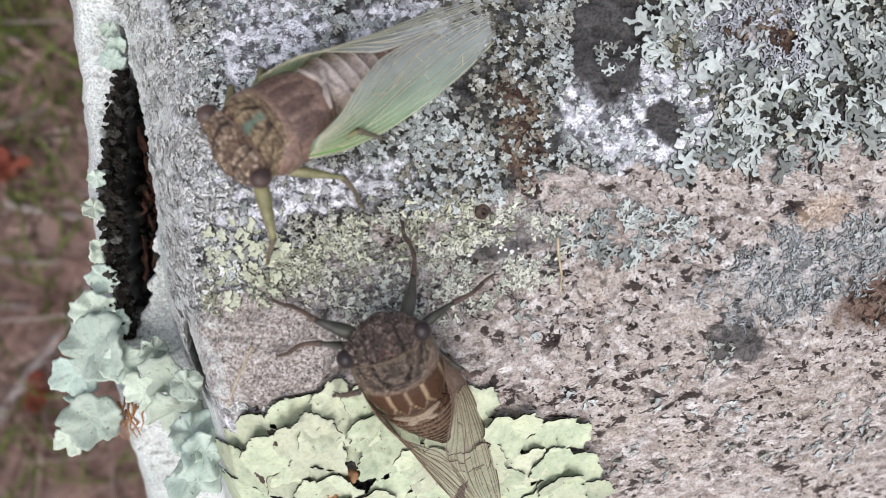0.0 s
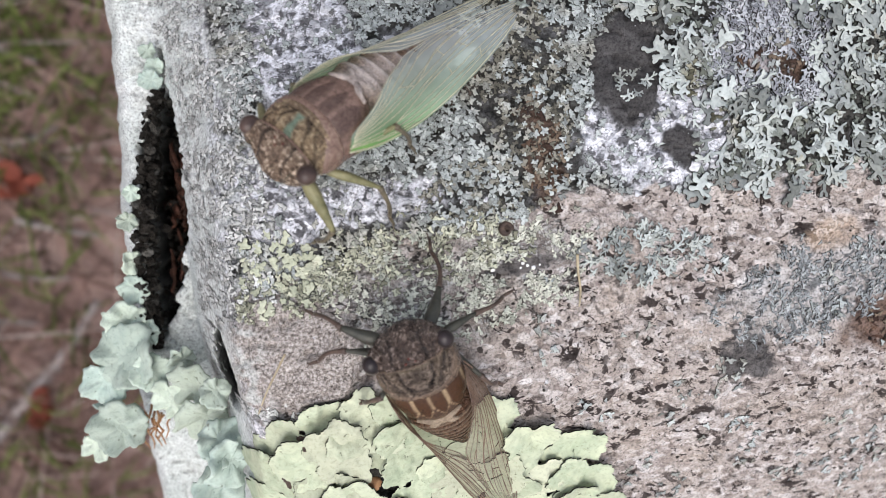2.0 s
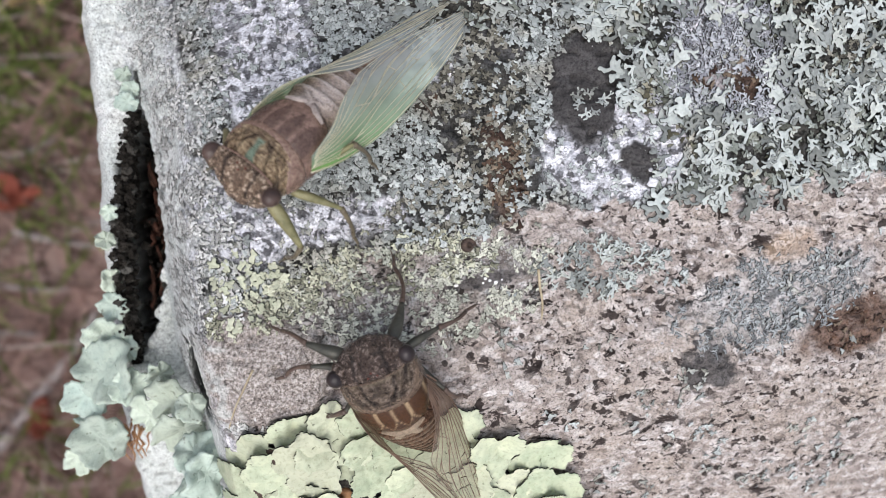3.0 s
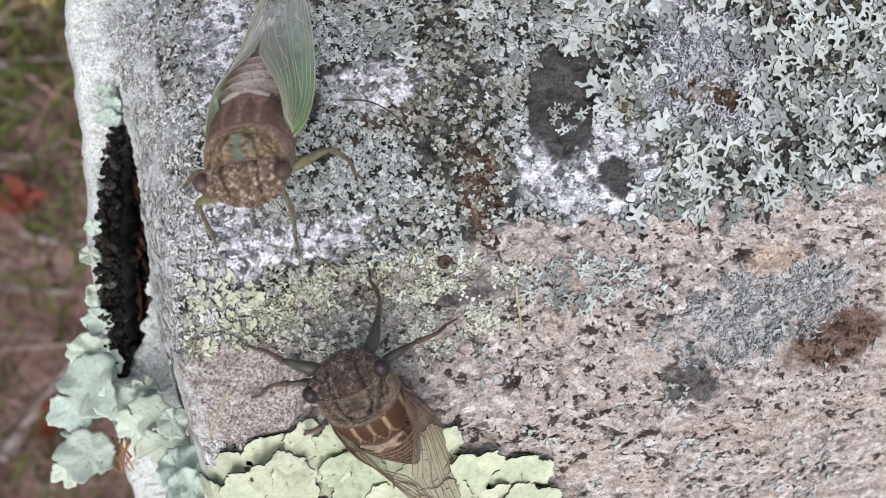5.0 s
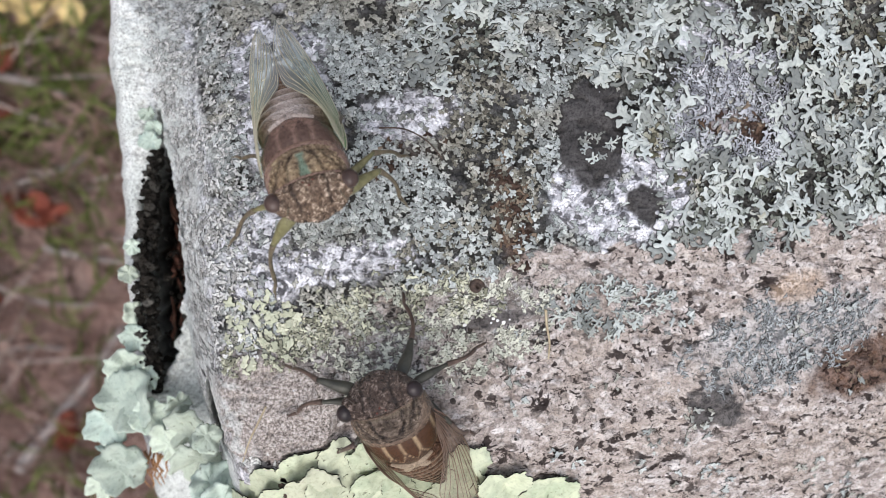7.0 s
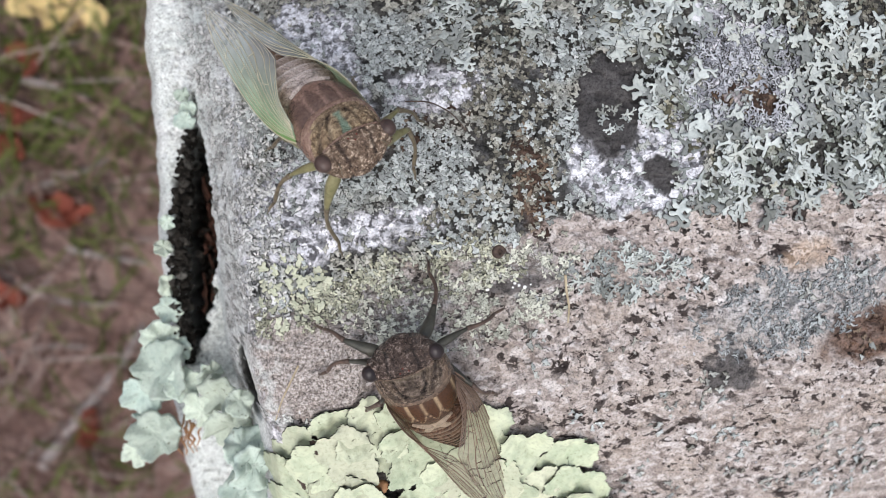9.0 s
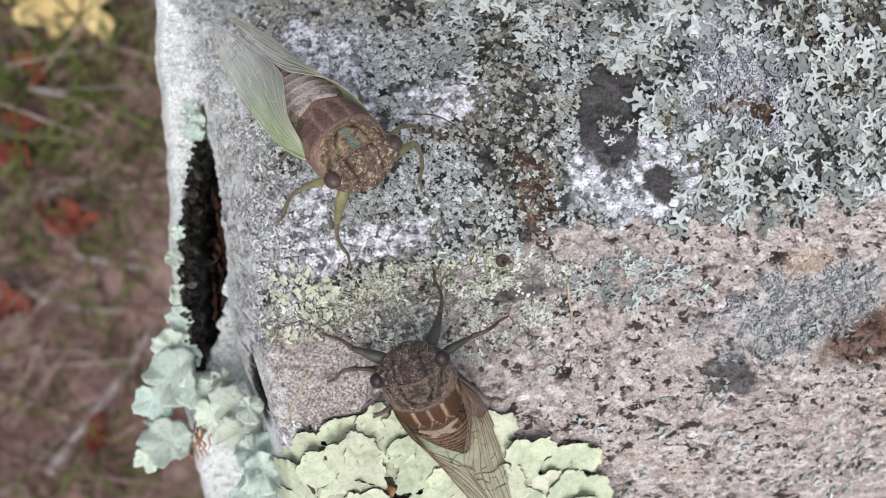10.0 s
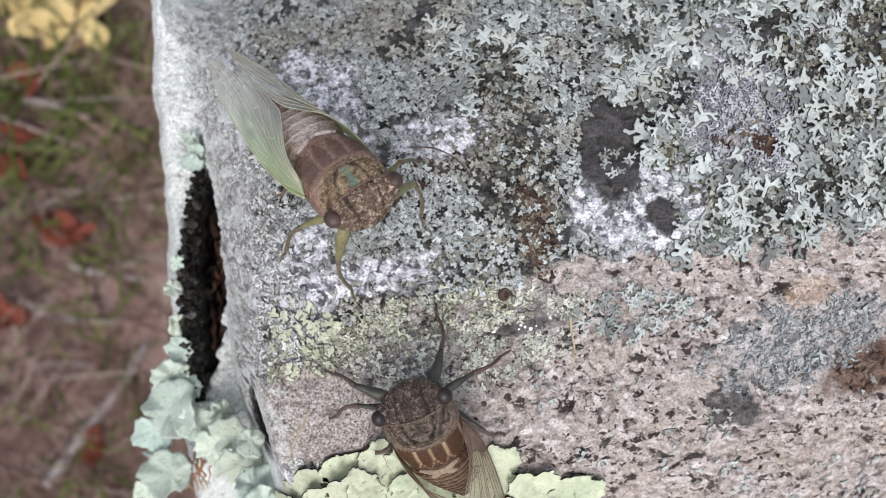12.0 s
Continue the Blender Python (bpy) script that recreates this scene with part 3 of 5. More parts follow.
def forked_colony(name, label, material, X, Y, lo, hi, seed, wide=0.24, forks=3, lift=(0.05, 0.45)):
    q = np.random.default_rng(seed)
    shapes = [forked_lobe(seed * 40 + k, 0.75, wide, 0.05, forks, wide * 0.62) for k in range(18)]
    v, f, dark = lobe_cloud(shapes, X, Y, q.uniform(lo, hi, len(X)), q.uniform(0, 6.28, len(X)), q.uniform(*lift, len(X)))
    return thing(name, coated(mesh_of(name, v, f, True, dark), material), material, label, "lichen", "", "stuff", Matrix.Translation((0, 0, TOP)))


def scatter(count, box, weight, seed):
    """Points (cm) of a box, kept with the chance that weight(X, Y) gives."""
    r = np.random.default_rng(seed)
    X, Y = r.uniform(box[0], box[1], count), r.uniform(box[2], box[3], count)
    keep = r.uniform(0, 1, count) < weight(X, Y)
    return X[keep], Y[keep]


def colony(name, label, material, X, Y, lo, hi, seed, lift=0.01, group="", **shape):
    r = np.random.default_rng(seed + 900)
    size = lo + (hi - lo) * r.random(len(X)) ** 1.8
    up = lift + r.uniform(0, 0.04, len(X))
    me = cloud_mesh(name, *flake_cloud(X, Y, size, up, seed, **shape))
    return thing(name, me, material, label, "lichen", group, "stuff", Matrix.Translation((0, 0, TOP)))


def off_rim(X, Y, gap=0.0):
    return (rim_at(Y) - X) < -gap


def upper_part(X, Y):
    return ramp01(Y - boundary(X) + 0.75 * (fbm(X * 3, Y * 3, 4, 71) - 0.5), -0.05, 0.1)


def bald(X, Y):
    return np.maximum.reduce([np.minimum(1, 1.3 * zone_dark(X, Y)), zone_quartz_bare(X, Y) * 0.92, 0.7 * zone_rust(X, Y)])


def crust_weight(X, Y):
    w = upper_part(X, Y) * (1 - bald(X, Y)) * (1 - 0.75 * leafy_zone(X, Y)) * off_rim(X, Y, 0.25)
    return w * ramp01(fbm(X * 3.5, Y * 3.5, 4, 61), 0.30, 0.42) * (1 - 0.75 * zone_olive(X, Y))


def leafy_weight(X, Y):
    return upper_part(X, Y) * (1 - bald(X, Y)) * leafy_zone(X, Y) * ramp01(fbm(X * 1.6, Y * 1.6, 3, 64), 0.30, 0.42) * (1 - 0.8 * zone_olive(X, Y))


X, Y = scatter(21000, (-4.2, 4.2, -0.3, 5.9), crust_weight, 1)
forked_colony("crust_lichen", "grey-green scaly crust lichen with black gaps on granite", MAT_GREYGREEN, X, Y, 0.45, 1.05, 1, 0.23, 5, (0.0, 0.35))
X, Y = scatter(5200, (-0.5, 7.2, 0.8, 6.2), leafy_weight, 2)
forked_colony("crust_lichen", "small grey-green lichen lobes between larger ones", MAT_GAP_FILL, X, Y, 0.6, 1.4, 2)
X, Y = scatter(4800, (-2.9, 1.5, -1.1, 1.1), lambda X, Y: 0.9 * crust_skirt(X, Y) * (1 - upper_part(X, Y)) * ramp01(fbm(X * 4, Y * 4, 3, 88), 0.44, 0.56), 14)
forked_colony("crust_lichen", "thin pale yellowish-grey scaly crust on pinkish granite", MAT_SKIRT, X, Y, 0.40, 0.95, 14, 0.20, 5, (0.0, 0.2))
X, Y = scatter(3000, (-3.5, 0.6, -0.6, 0.9), lambda X, Y: off_rim(X, Y, 0.1) * np.exp(-((Y - boundary(X) + 0.28) / 0.30) ** 2) * ramp01(fbm(X * 3, Y * 3, 3, 81), 0.38, 0.52), 3)
forked_colony("yellow_crust_lichen", "yellow-green scaly crust lichen in a broken band on granite", MAT_YELLOW, X, Y, 0.42, 0.95, 3)
X, Y = scatter(3200, (3.2, 7.0, -1.6, 0.6), lambda X, Y: zone_blue(X, Y) * ramp01(fbm(X * 5, Y * 5, 3, 83), 0.35, 0.55), 6)
forked_colony("crust_lichen", "blue-grey finely scaly crust lichen on pinkish granite", MAT_BLUE, X, Y, 0.5, 1.0, 6, 0.15, 3, (0.0, 0.2))
X, Y = scatter(3600, (2.8, 5.2, 1.6, 4.6), lambda X, Y: zone_filament(X, Y) * (1 - 0.9 * blob(X, Y, 4.05, 2.62, 0.55, 0.28, -8, 0.5, 0.2, 5)), 7)
forked_colony("filament_lichen", "lavender-grey finely branched lichen round a brown centre", MAT_LAVENDER, X, Y, 0.7, 1.5, 7, 0.11, 4)
X, Y = scatter(7000, (-1.2, 7.0, 0.4, 5.6), lambda X, Y: zone_olive(X, Y) * upper_part(X, Y) * (1 - zone_dark(X, Y)), 16)
forked_colony("crust_lichen", "olive-brown finely scaly crust lichen on granite", MAT_OLIVE, X, Y, 0.45, 1.0, 16, 0.21, 5, (0.0, 0.3))
X, Y = scatter(3800, (-1.6, 6.8, -1.6, 4.2), lambda X, Y: zone_rust(X, Y) * 0.9, 8)
forked_colony("brown_crust_lichen", "dark reddish-brown scaly crust on granite", MAT_BROWN, X, Y, 0.5, 1.2, 8)
X, Y = scatter(9000, (-5.2, -2.2, -2.0, 5.8), lambda X, Y: 0.85 * ramp01(X - rim_at(Y), -0.9, -0.5) * (1 - ramp01(X - rim_at(Y), 0.35, 0.85)) * (1 - zone_taupe(X, Y)) * ramp01(fbm(X * 4, Y * 4, 3, 87), 0.33, 0.47), 9)
forked_colony("crust_lichen", "grey-white scaly crust along the rounded rock edge", MAT_RIM, X, Y, 0.35, 0.95, 9)
X, Y = scatter(2600, (0.6, 6.8, -4.4, 0.8), lambda X, Y: ramp01(boundary(X) - Y, 0.1, 0.3) * 0.5 * ramp01(fbm(X * 1.4, Y * 1.9, 3, 84), 0.60, 0.70), 10)
forked_colony("crust_lichen", "sparse greenish-grey scaly crust on pinkish granite", MAT_GREYGREEN, X, Y, 0.5, 1.2, 10)
X, Y = scatter(1000, (-3.6, 3.4, 0.5, 5.4), lambda X, Y: zone_quartz_bare(X, Y) * 0.7 * (1 - zone_dark(X, Y)) * (rim_at(Y) < X - 0.1) * ramp01(fbm(X * 4, Y * 4, 3, 86), 0.4, 0.55), 12)
colony("white_crust_lichen", "white granular crust lichen on bluish rock", MAT_WHITE, X, Y, 0.025, 0.075, 12, 0.0, n=10, wave=0.2)


def lobe_form(r, seed, ruffle=0.10, curl=0.0, n=44, rings=7, back=0.35, cut=0.16, fine=0.035, thick=0.06):
    """A broad lichen lobe that grows along +y from its foot: scalloped rim, ruffled, with a thin lower side."""
    q = np.random.default_rng(seed)
    ang = np.linspace(0, 2 * np.pi, n, endpoint=False)
    fan = back + (1 - back) * (0.5 + 0.5 * np.sin(ang)) ** 0.8
    ph = q.uniform(0, 6.28, 6)
    k = int(q.integers(4, 7))
    scal = 1 + cut * np.cos(k * ang + ph[0]) + 0.5 * cut * np.cos((2 * k + 1) * ang + ph[1]) + fine * np.cos(17 * ang + ph[2]) + q.normal(0, 0.012, n)
    out = r * fan * scal
    tops = []
    for f in np.linspace(0.04, 1, rings) ** 0.85:
        rho = out * f
        z = r * (ruffle * f ** 1.7 * (np.sin(k * ang + ph[3]) + 0.6 * np.sin((k + 3) * ang + ph[4])) + 0.10 * math.sin(f * 3.1) + curl * f ** 2 * (0.4 + 0.6 * (0.5 + 0.5 * np.sin(ang))))
        z = z + 0.05 * r * np.sin(7 * f + 2 * ang + ph[5]) * f - 0.10 * r * (f > 0.99)
        tops.append(np.stack([rho * np.cos(ang), rho * np.sin(ang), z], -1))
    top = np.concatenate(tops)
    low = np.stack([out * 0.97 * np.cos(ang), out * 0.97 * np.sin(ang), tops[-1][:, 2] - thick * r], -1)
    inner = np.stack([out * 0.5 * np.cos(ang), out * 0.5 * np.sin(ang), tops[rings // 2][:, 2] - 0.10 * r], -1)
    verts = np.concatenate([top, low, inner])
    faces = [tuple(f) for f in grid_faces(rings + 2, n, True)] + [tuple(range(n))[::-1]] + [tuple(range((rings + 1) * n, (rings + 2) * n))]
    return verts, faces


def lean_to(x, y, yaw, lift, spin=0.0, tip=0.0):
    """A pose on the boulder at (x, y) cm that follows its slope, turned by yaw degrees."""
    h = 0.004
    gx = float(face_height(x * 0.01 + h, y * 0.01) - face_height(x * 0.01 - h, y * 0.01)) / (2 * h)
    gy = float(face_height(x * 0.01, y * 0.01 + h) - face_height(x * 0.01, y * 0.01 - h)) / (2 * h)
    up = Vector((-gx, -gy, 1)).normalized()
    q = Vector((0, 0, 1)).rotation_difference(up).to_matrix().to_4x4()
    place = Vector((x * 0.01, y * 0.01, TOP + float(rock_height(x * 0.01, y * 0.01)) + lift))
    return Matrix.Translation(place) @ q @ pose(0, 0, 0, 0, 0, yaw) @ pose(0, 0, 0, tip, spin, 0)


def build_rosette():
    root = thing("leafy_rosette_lichen", None, None, "large pale yellow-green leafy lichen rosette with ruffled overlapping lobes", "lichen", at=Matrix.Translation((-0.010, -0.030, TOP - 0.008)))
    q = np.random.default_rng(21)
    spots = []
    for gap, least, tries in ((0.60, 0.48, 4000), (0.44, 0.50, 4000)):
        for _ in range(tries):
            x, y = q.uniform(-2.85, 1.75), q.uniform(-4.9, -1.5)
            deep = inside_rosette(x, y)
            if deep >= least and all((x - a) ** 2 + (y - b) ** 2 > gap * gap for a, b, *_ in spots):
                spots.append((x, y, deep))
    spots.sort(key=lambda s: s[2])
    for n, (x, y, deep) in enumerate(spots):
        wide = q.uniform(2.5, 3.6) if deep < 1.1 else q.uniform(2.0, 3.0)
        v, f, dark = forked_lobe(1000 + n, wide * 1.5, wide, 0.20, 3, 0.27, 0.42, 0.05)
        v = (v - (0, wide * 0.9, 0)) * MM
        edge = np.hypot(v[:, 0], v[:, 1])
        v[:, 2] += q.uniform(0.06, 0.22) * edge * edge / (wide * 2 * MM) + 0.0024 * (fbm(v[:, 0] * 420 + n, v[:, 1] * 420, 3, 9) - 0.5)
        a = math.atan2(y + 4.8, x + 0.9) - math.pi / 2 + q.normal(0, 0.35)
        c, s_ = math.cos(a), math.sin(a)
        gx, gy = v[:, 0] * c - v[:, 1] * s_ + x * 0.01, v[:, 0] * s_ + v[:, 1] * c + y * 0.01
        lift = (0.2 + 0.5 * min(deep, 1.5) + q.uniform(-0.2, 1.2)) * MM
        gz = face_height(gx, gy) + v[:, 2] + lift + q.normal(0, 0.03) * (gx - x * 0.01) + q.normal(0, 0.03) * (gy - y * 0.01)
        # pressed flat where the dark cicada's tail and wings lie
        off = (gx + 0.009) * 0.93 + (gy + 0.014) * 0.36
        ground_ = face_height(gx, gy)
        gz = ground_ + (gz - ground_) * (1 - 0.65 * bell(off, 0.007))
        at = Vector((x * 0.01, y * 0.01, TOP + float(face_height(x * 0.01, y * 0.01))))
        ob = part("lobe", coated(mesh_of("lobe", np.stack([gx - at.x, gy - at.y, gz + TOP - at.z], -1), f, True, dark), MAT_ROSETTE), MAT_ROSETTE, root)
        ob.matrix_basis = root.matrix_basis.inverted() @ Matrix.Translation(at)
    return root


build_rosette()


def forked_thallus(label, group, centre, spots, material, shapes, spread, lo, hi, seed):
    """One lichen: an Empty with a mesh for each of its forked lobes, which point away from its centre."""
    q = np.random.default_rng(seed)
    a, b = centre
    root = thing("leafy_lichen", None, None, label, "lichen", group, at=Matrix.Translation((a * 0.01, b * 0.01, TOP)))
    for x, y in spots:
        out = math.degrees(math.atan2(y - b, x - a)) - 90 + q.normal(0, spread)
        ob = part("lobe", shapes[int(q.integers(len(shapes)))], material, root)
        size = q.uniform(lo, hi)
        m = lean_to(x, y, out, q.uniform(0.10, 0.8) * MM, q.normal(0, 6), q.normal(3, 6))
        ob.matrix_basis = root.matrix_basis.inverted() @ m @ Matrix.Diagonal((size, size, size, 1))
    return root


def thin_out(X, Y, gap, most=10000):
    picked = []
    for x, y in zip(X, Y):
        if len(picked) < most and all((x - a) ** 2 + (y - b) ** 2 > gap * gap for a, b in picked):
            picked.append((float(x), float(y)))
    return picked


def build_leafy_colonies():
    shapes = []
    for n in range(14):
        v, f, dark = forked_lobe(700 + n, 2.3, 0.30 + 0.035 * (n % 5), 0.09, 6, 0.11, 0.40, 0.035)
        shapes.append(coated(mesh_of("lobe", v * MM, f, True, dark), MAT_LOBE))
    seeds = [(3.3, 1.75), (5.3, 2.0), (5.6, 3.0), (4.9, 3.9), (2.9, 3.3), (2.4, 4.3), (1.2, 3.7), (6.2, 1.9), (6.0, 4.3), (3.4, 4.7), (0.4, 3.9), (-0.6, 4.2), (5.6, 5.2), (1.6, 4.9), (3.0, 2.45), (4.2, 1.6)]
    spots = thin_out(*scatter(5200, (-1.4, 7.0, 0.9, 5.9), leafy_weight, 78), 0.088)
    near = {k: [] for k in range(len(seeds))}
    for x, y in spots:
        near[min(near, key=lambda i: (x - seeds[i][0]) ** 2 + (y - seeds[i][1]) ** 2)].append((x, y))
    for k, mine in near.items():
        forked_thallus("pale bluish-green leafy lichen with forked overlapping lobes", "leafy lichens on the boulder", seeds[k], mine, MAT_LOBE, shapes, 28, 0.55, 1.15, 80 + k)
    small = thin_out(*scatter(900, (1.2, 3.2, -0.5, 0.8), lambda X, Y: blob(X, Y, 2.15, 0.10, 0.68, 0.28, 8, 0.5, 0.3, 32), 5), 0.065)
    forked_thallus("small pale grey-green leafy lichen on pinkish granite", "", (2.15, 0.05), small, MAT_LOBE, shapes, 30, 0.34, 0.66, 120)
    tiny = thin_out(*scatter(300, (1.6, 2.4, 2.2, 2.7), lambda X, Y: blob(X, Y, 1.98, 2.44, 0.13, 0.11, 0, 0.4, 0.3, 34), 13), 0.06)
    forked_thallus("tiny pale lobed lichen on a black patch", "", (1.98, 2.44), tiny, MAT_LOBE, shapes, 30, 0.35, 0.55, 121)
    golden = []
    for n in range(8):
        v, f, dark = forked_lobe(760 + n, 1.0, 0.44 + 0.03 * (n % 3), 0.10, 4, 0.11, 0.45, 0.04)
        golden.append(coated(mesh_of("lobe", v * MM, f, True, dark), MAT_YELLOBE))
    yellow = thin_out(*scatter(700, (-3.5, -2.2, -0.55, 0.5), lambda X, Y: blob(X, Y, -2.78, 0.0, 0.46, 0.42, 0, 0.3, 0.2, 31), 4), 0.09)
    forked_thallus("small yellow-green rosette lichen with lobed margin", "", (-2.78, 0.0), yellow, MAT_YELLOBE, golden, 25, 0.55, 0.95, 122)


build_leafy_colonies()


def build_curls():
    """Leafy lichen that hangs out over the broken edge beside the crack: cupped lobes with scalloped rims."""
    root = thing("curled_leafy_lichen", None, None, "curled pale blue-green leafy lichen hanging over the broken rock edge", "lichen", at=Matrix.Translation((-0.052, -0.022, TOP - 0.030)))
    back = root.matrix_basis.inverted()
    q = np.random.default_rng(77)
    #        x      y      z   radius (mm)
    lobes = [(-5.26, -1.64, -2.9, 4.6), (-5.71, -2.10, -3.0, 3.0), (-5.53, -2.80, -3.0, 3.9), (-4.93, -1.91, -2.8, 2.7), (-5.34, -1.07, -3.0, 2.9), (-5.17, -0.61, -3.1, 2.1), (-4.62, -2.30, -2.6, 2.9),
             (-4.23, -1.99, -2.3, 3.5), (-4.12, -2.51, -2.2, 3.5), (-3.76, -2.78, -1.7, 3.2), (-5.21, -0.16, -3.1, 1.7), (-5.23, 0.48, -3.1, 1.4), (-5.12, 0.95, -3.1, 1.2),
             (-4.74, 2.72, -3.1, 1.6), (-4.77, 3.17, -3.1, 1.2), (-4.67, 2.95, -3.1, 1.3), (-5.89, -3.17, -3.1, 2.2), (-3.83, -2.01, -1.7, 2.1), (-3.70, -3.07, -1.6, 3.4),
             (-3.90, -3.57, -2.0, 3.7), (-5.08, -1.32, -3.05, 2.2), (-5.62, -2.45, -3.15, 2.4), (-5.40, -1.95, -3.2, 2.6), (-4.45, -1.70, -2.6, 2.0)]
    for n, (x, y, z, r) in enumerate(lobes):
        big = r > 2.5
        v, f = lobe_form(r * 1.35, 500 + n, 0.17, 0.42 if x < -4.8 else 0.22, 80, 12, 0.70, 0.06, 0.03, 0.05)
        v[:, 1] -= 0.25 * r
        v[:, 2] += 0.09 * r * (fbm(v[:, 0] / r * 1.3 + n, v[:, 1] / r * 1.3, 3, 6) - 0.5)
        ob = part("lobe", mesh_of("lobe", v * MM, f), MAT_CURL, root)
        lean = -8 if x < -4.8 else -32
        ob.matrix_basis = back @ pose(x * 0.01, y * 0.01, TOP + z * 0.01, q.normal(6, 12 if big else 18), lean + q.normal(0, 9), 100 + q.normal(40, 55))
    return root


build_curls()


def build_crack_filling():
    """Black crumbling bark-like flakes that line the crack."""
    q = np.random.default_rng(33)
    pieces = []
    for _ in range(760):
        Y = q.uniform(-1.6, 2.6)
        left = q.random() < 0.75
        Xc = float(crack_mid(Y)) + float(crack_half(Y)) * (-q.uniform(0.35, 1.12) if left else q.uniform(-0.3, 0.9))
        z = q.uniform(-3.7, -2.98) if left else q.uniform(-5.0, -3.9)
        ln, wide = q.uniform(0.05, 0.20), q.uniform(0.02, 0.075)
        v, f = egg((0, 0, 0), (ln / 2, wide, wide * q.uniform(0.3, 0.7)), 9, 6)
        v = v * (1 + 0.35 * q.normal(0, 1, (len(v), 1)).clip(-1.2, 1.2))
        m = np.array(Euler((q.normal(0, 0.5), q.normal(0, 0.5), q.uniform(0, 6.28))).to_matrix())
        pieces.append(((v @ m.T + (Xc, Y, z)) * 0.01, f))
    v, f = joined(pieces)
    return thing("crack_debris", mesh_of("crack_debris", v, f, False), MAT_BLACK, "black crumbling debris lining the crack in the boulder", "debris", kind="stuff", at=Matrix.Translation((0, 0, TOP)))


def build_bark_slivers():
    """Reddish-brown strips that stand in the depth of the crack."""
    q = np.random.default_rng(34)
    pieces = []
    for _ in range(26):
        Y, ln = q.uniform(-0.6, 1.5), q.uniform(0.25, 0.7)
        x = float(crack_mid(Y)) + float(crack_half(Y)) * q.uniform(0.0, 0.75)
        pts = [np.array([x + 0.05 * math.sin(3 * t + Y) + q.normal(0, 0.012), Y + ln * (t - 0.5), q.uniform(-4.3, -3.9)]) for t in np.linspace(0, 1, 6)]
        pieces.append(tube(np.array(pts) * 0.01, np.array([0.012, 0.035, 0.04, 0.038, 0.03, 0.008]) * 0.01, 6))
    v, f = joined(pieces)
    return thing("bark_slivers", mesh_of("bark_slivers", v, f), MAT_BARK, "dark reddish-brown bark slivers deep in the crack", "bark", kind="stuff", at=Matrix.Translation((0, 0, TOP)))


MAT_BARK = plain("red_bark", (0.020, 0.010, 0.007), (0.10, 0.042, 0.028), 500, 0.7, 0.2)
build_bark_slivers()
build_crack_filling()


# ---- cicadas ----
def insect_material(name, stops, scale, rough=0.38, spec=0.42, mark=None, second=None, relief=0.0007):
    m, nt, b = nodes_of(name, rough, spec)
    c = coords(nt)
    n = noise_at(nt, c, scale, 6, 0.66, 1.6)
    col = ramp_of(nt, n, stops)
    if mark:
        col = mixed(nt, value_attr(nt, "mark"), col, mark)
    if second:
        col = mixed(nt, value_attr(nt, "second"), col, second)
    fine = noise_at(nt, c, scale * 5, 3, 0.6)
    col = mixed(nt, 1.0, col, ramp_of(nt, fine, [(0.3, 0.65), (0.55, 1.0)]), "MULTIPLY")
    nt.links.new(col, b.inputs["Base Color"])
    bumped(nt, b, n, 1.0, relief)
    return m


def wing_material(name, base, edge, clear, through_):
    """A thin clear membrane: mostly see-through, with a faint tint and a gloss; its tone towards the tip is painted
    sheen.
    """
    m, nt, b = nodes_of(name, 0.28, 0.25)
    c = coords(nt)
    col = mixed(nt, value_attr(nt, "along"), base, edge)
    nt.links.new(col, b.inputs["Base Color"])
    see = nt.nodes.new("ShaderNodeBsdfTransparent")
    nt.links.new(mixed(nt, value_attr(nt, "along"), through_, (0.93, 0.94, 0.91)), see.inputs[0])
    blend = nt.nodes.new("ShaderNodeMixShader")
    amount = mixed(nt, value_attr(nt, "along"), (clear[0],) * 3, (clear[1],) * 3)
    amount = mixed(nt, 1.0, amount, ramp_of(nt, noise_at(nt, c, 220, 3, 0.5), [(0.3, 0.75), (0.7, 1.0)]), "MULTIPLY")
    nt.links.new(amount, blend.inputs[0])
    nt.links.new(see.outputs[0], blend.inputs[1])
    nt.links.new(b.outputs[0], blend.inputs[2])
    nt.links.new(blend.outputs[0], nt.nodes["Material Output"].inputs[0])
    bumped(nt, b, noise_at(nt, c, 500, 3, 0.6), 0.4, 0.0003)
    return m


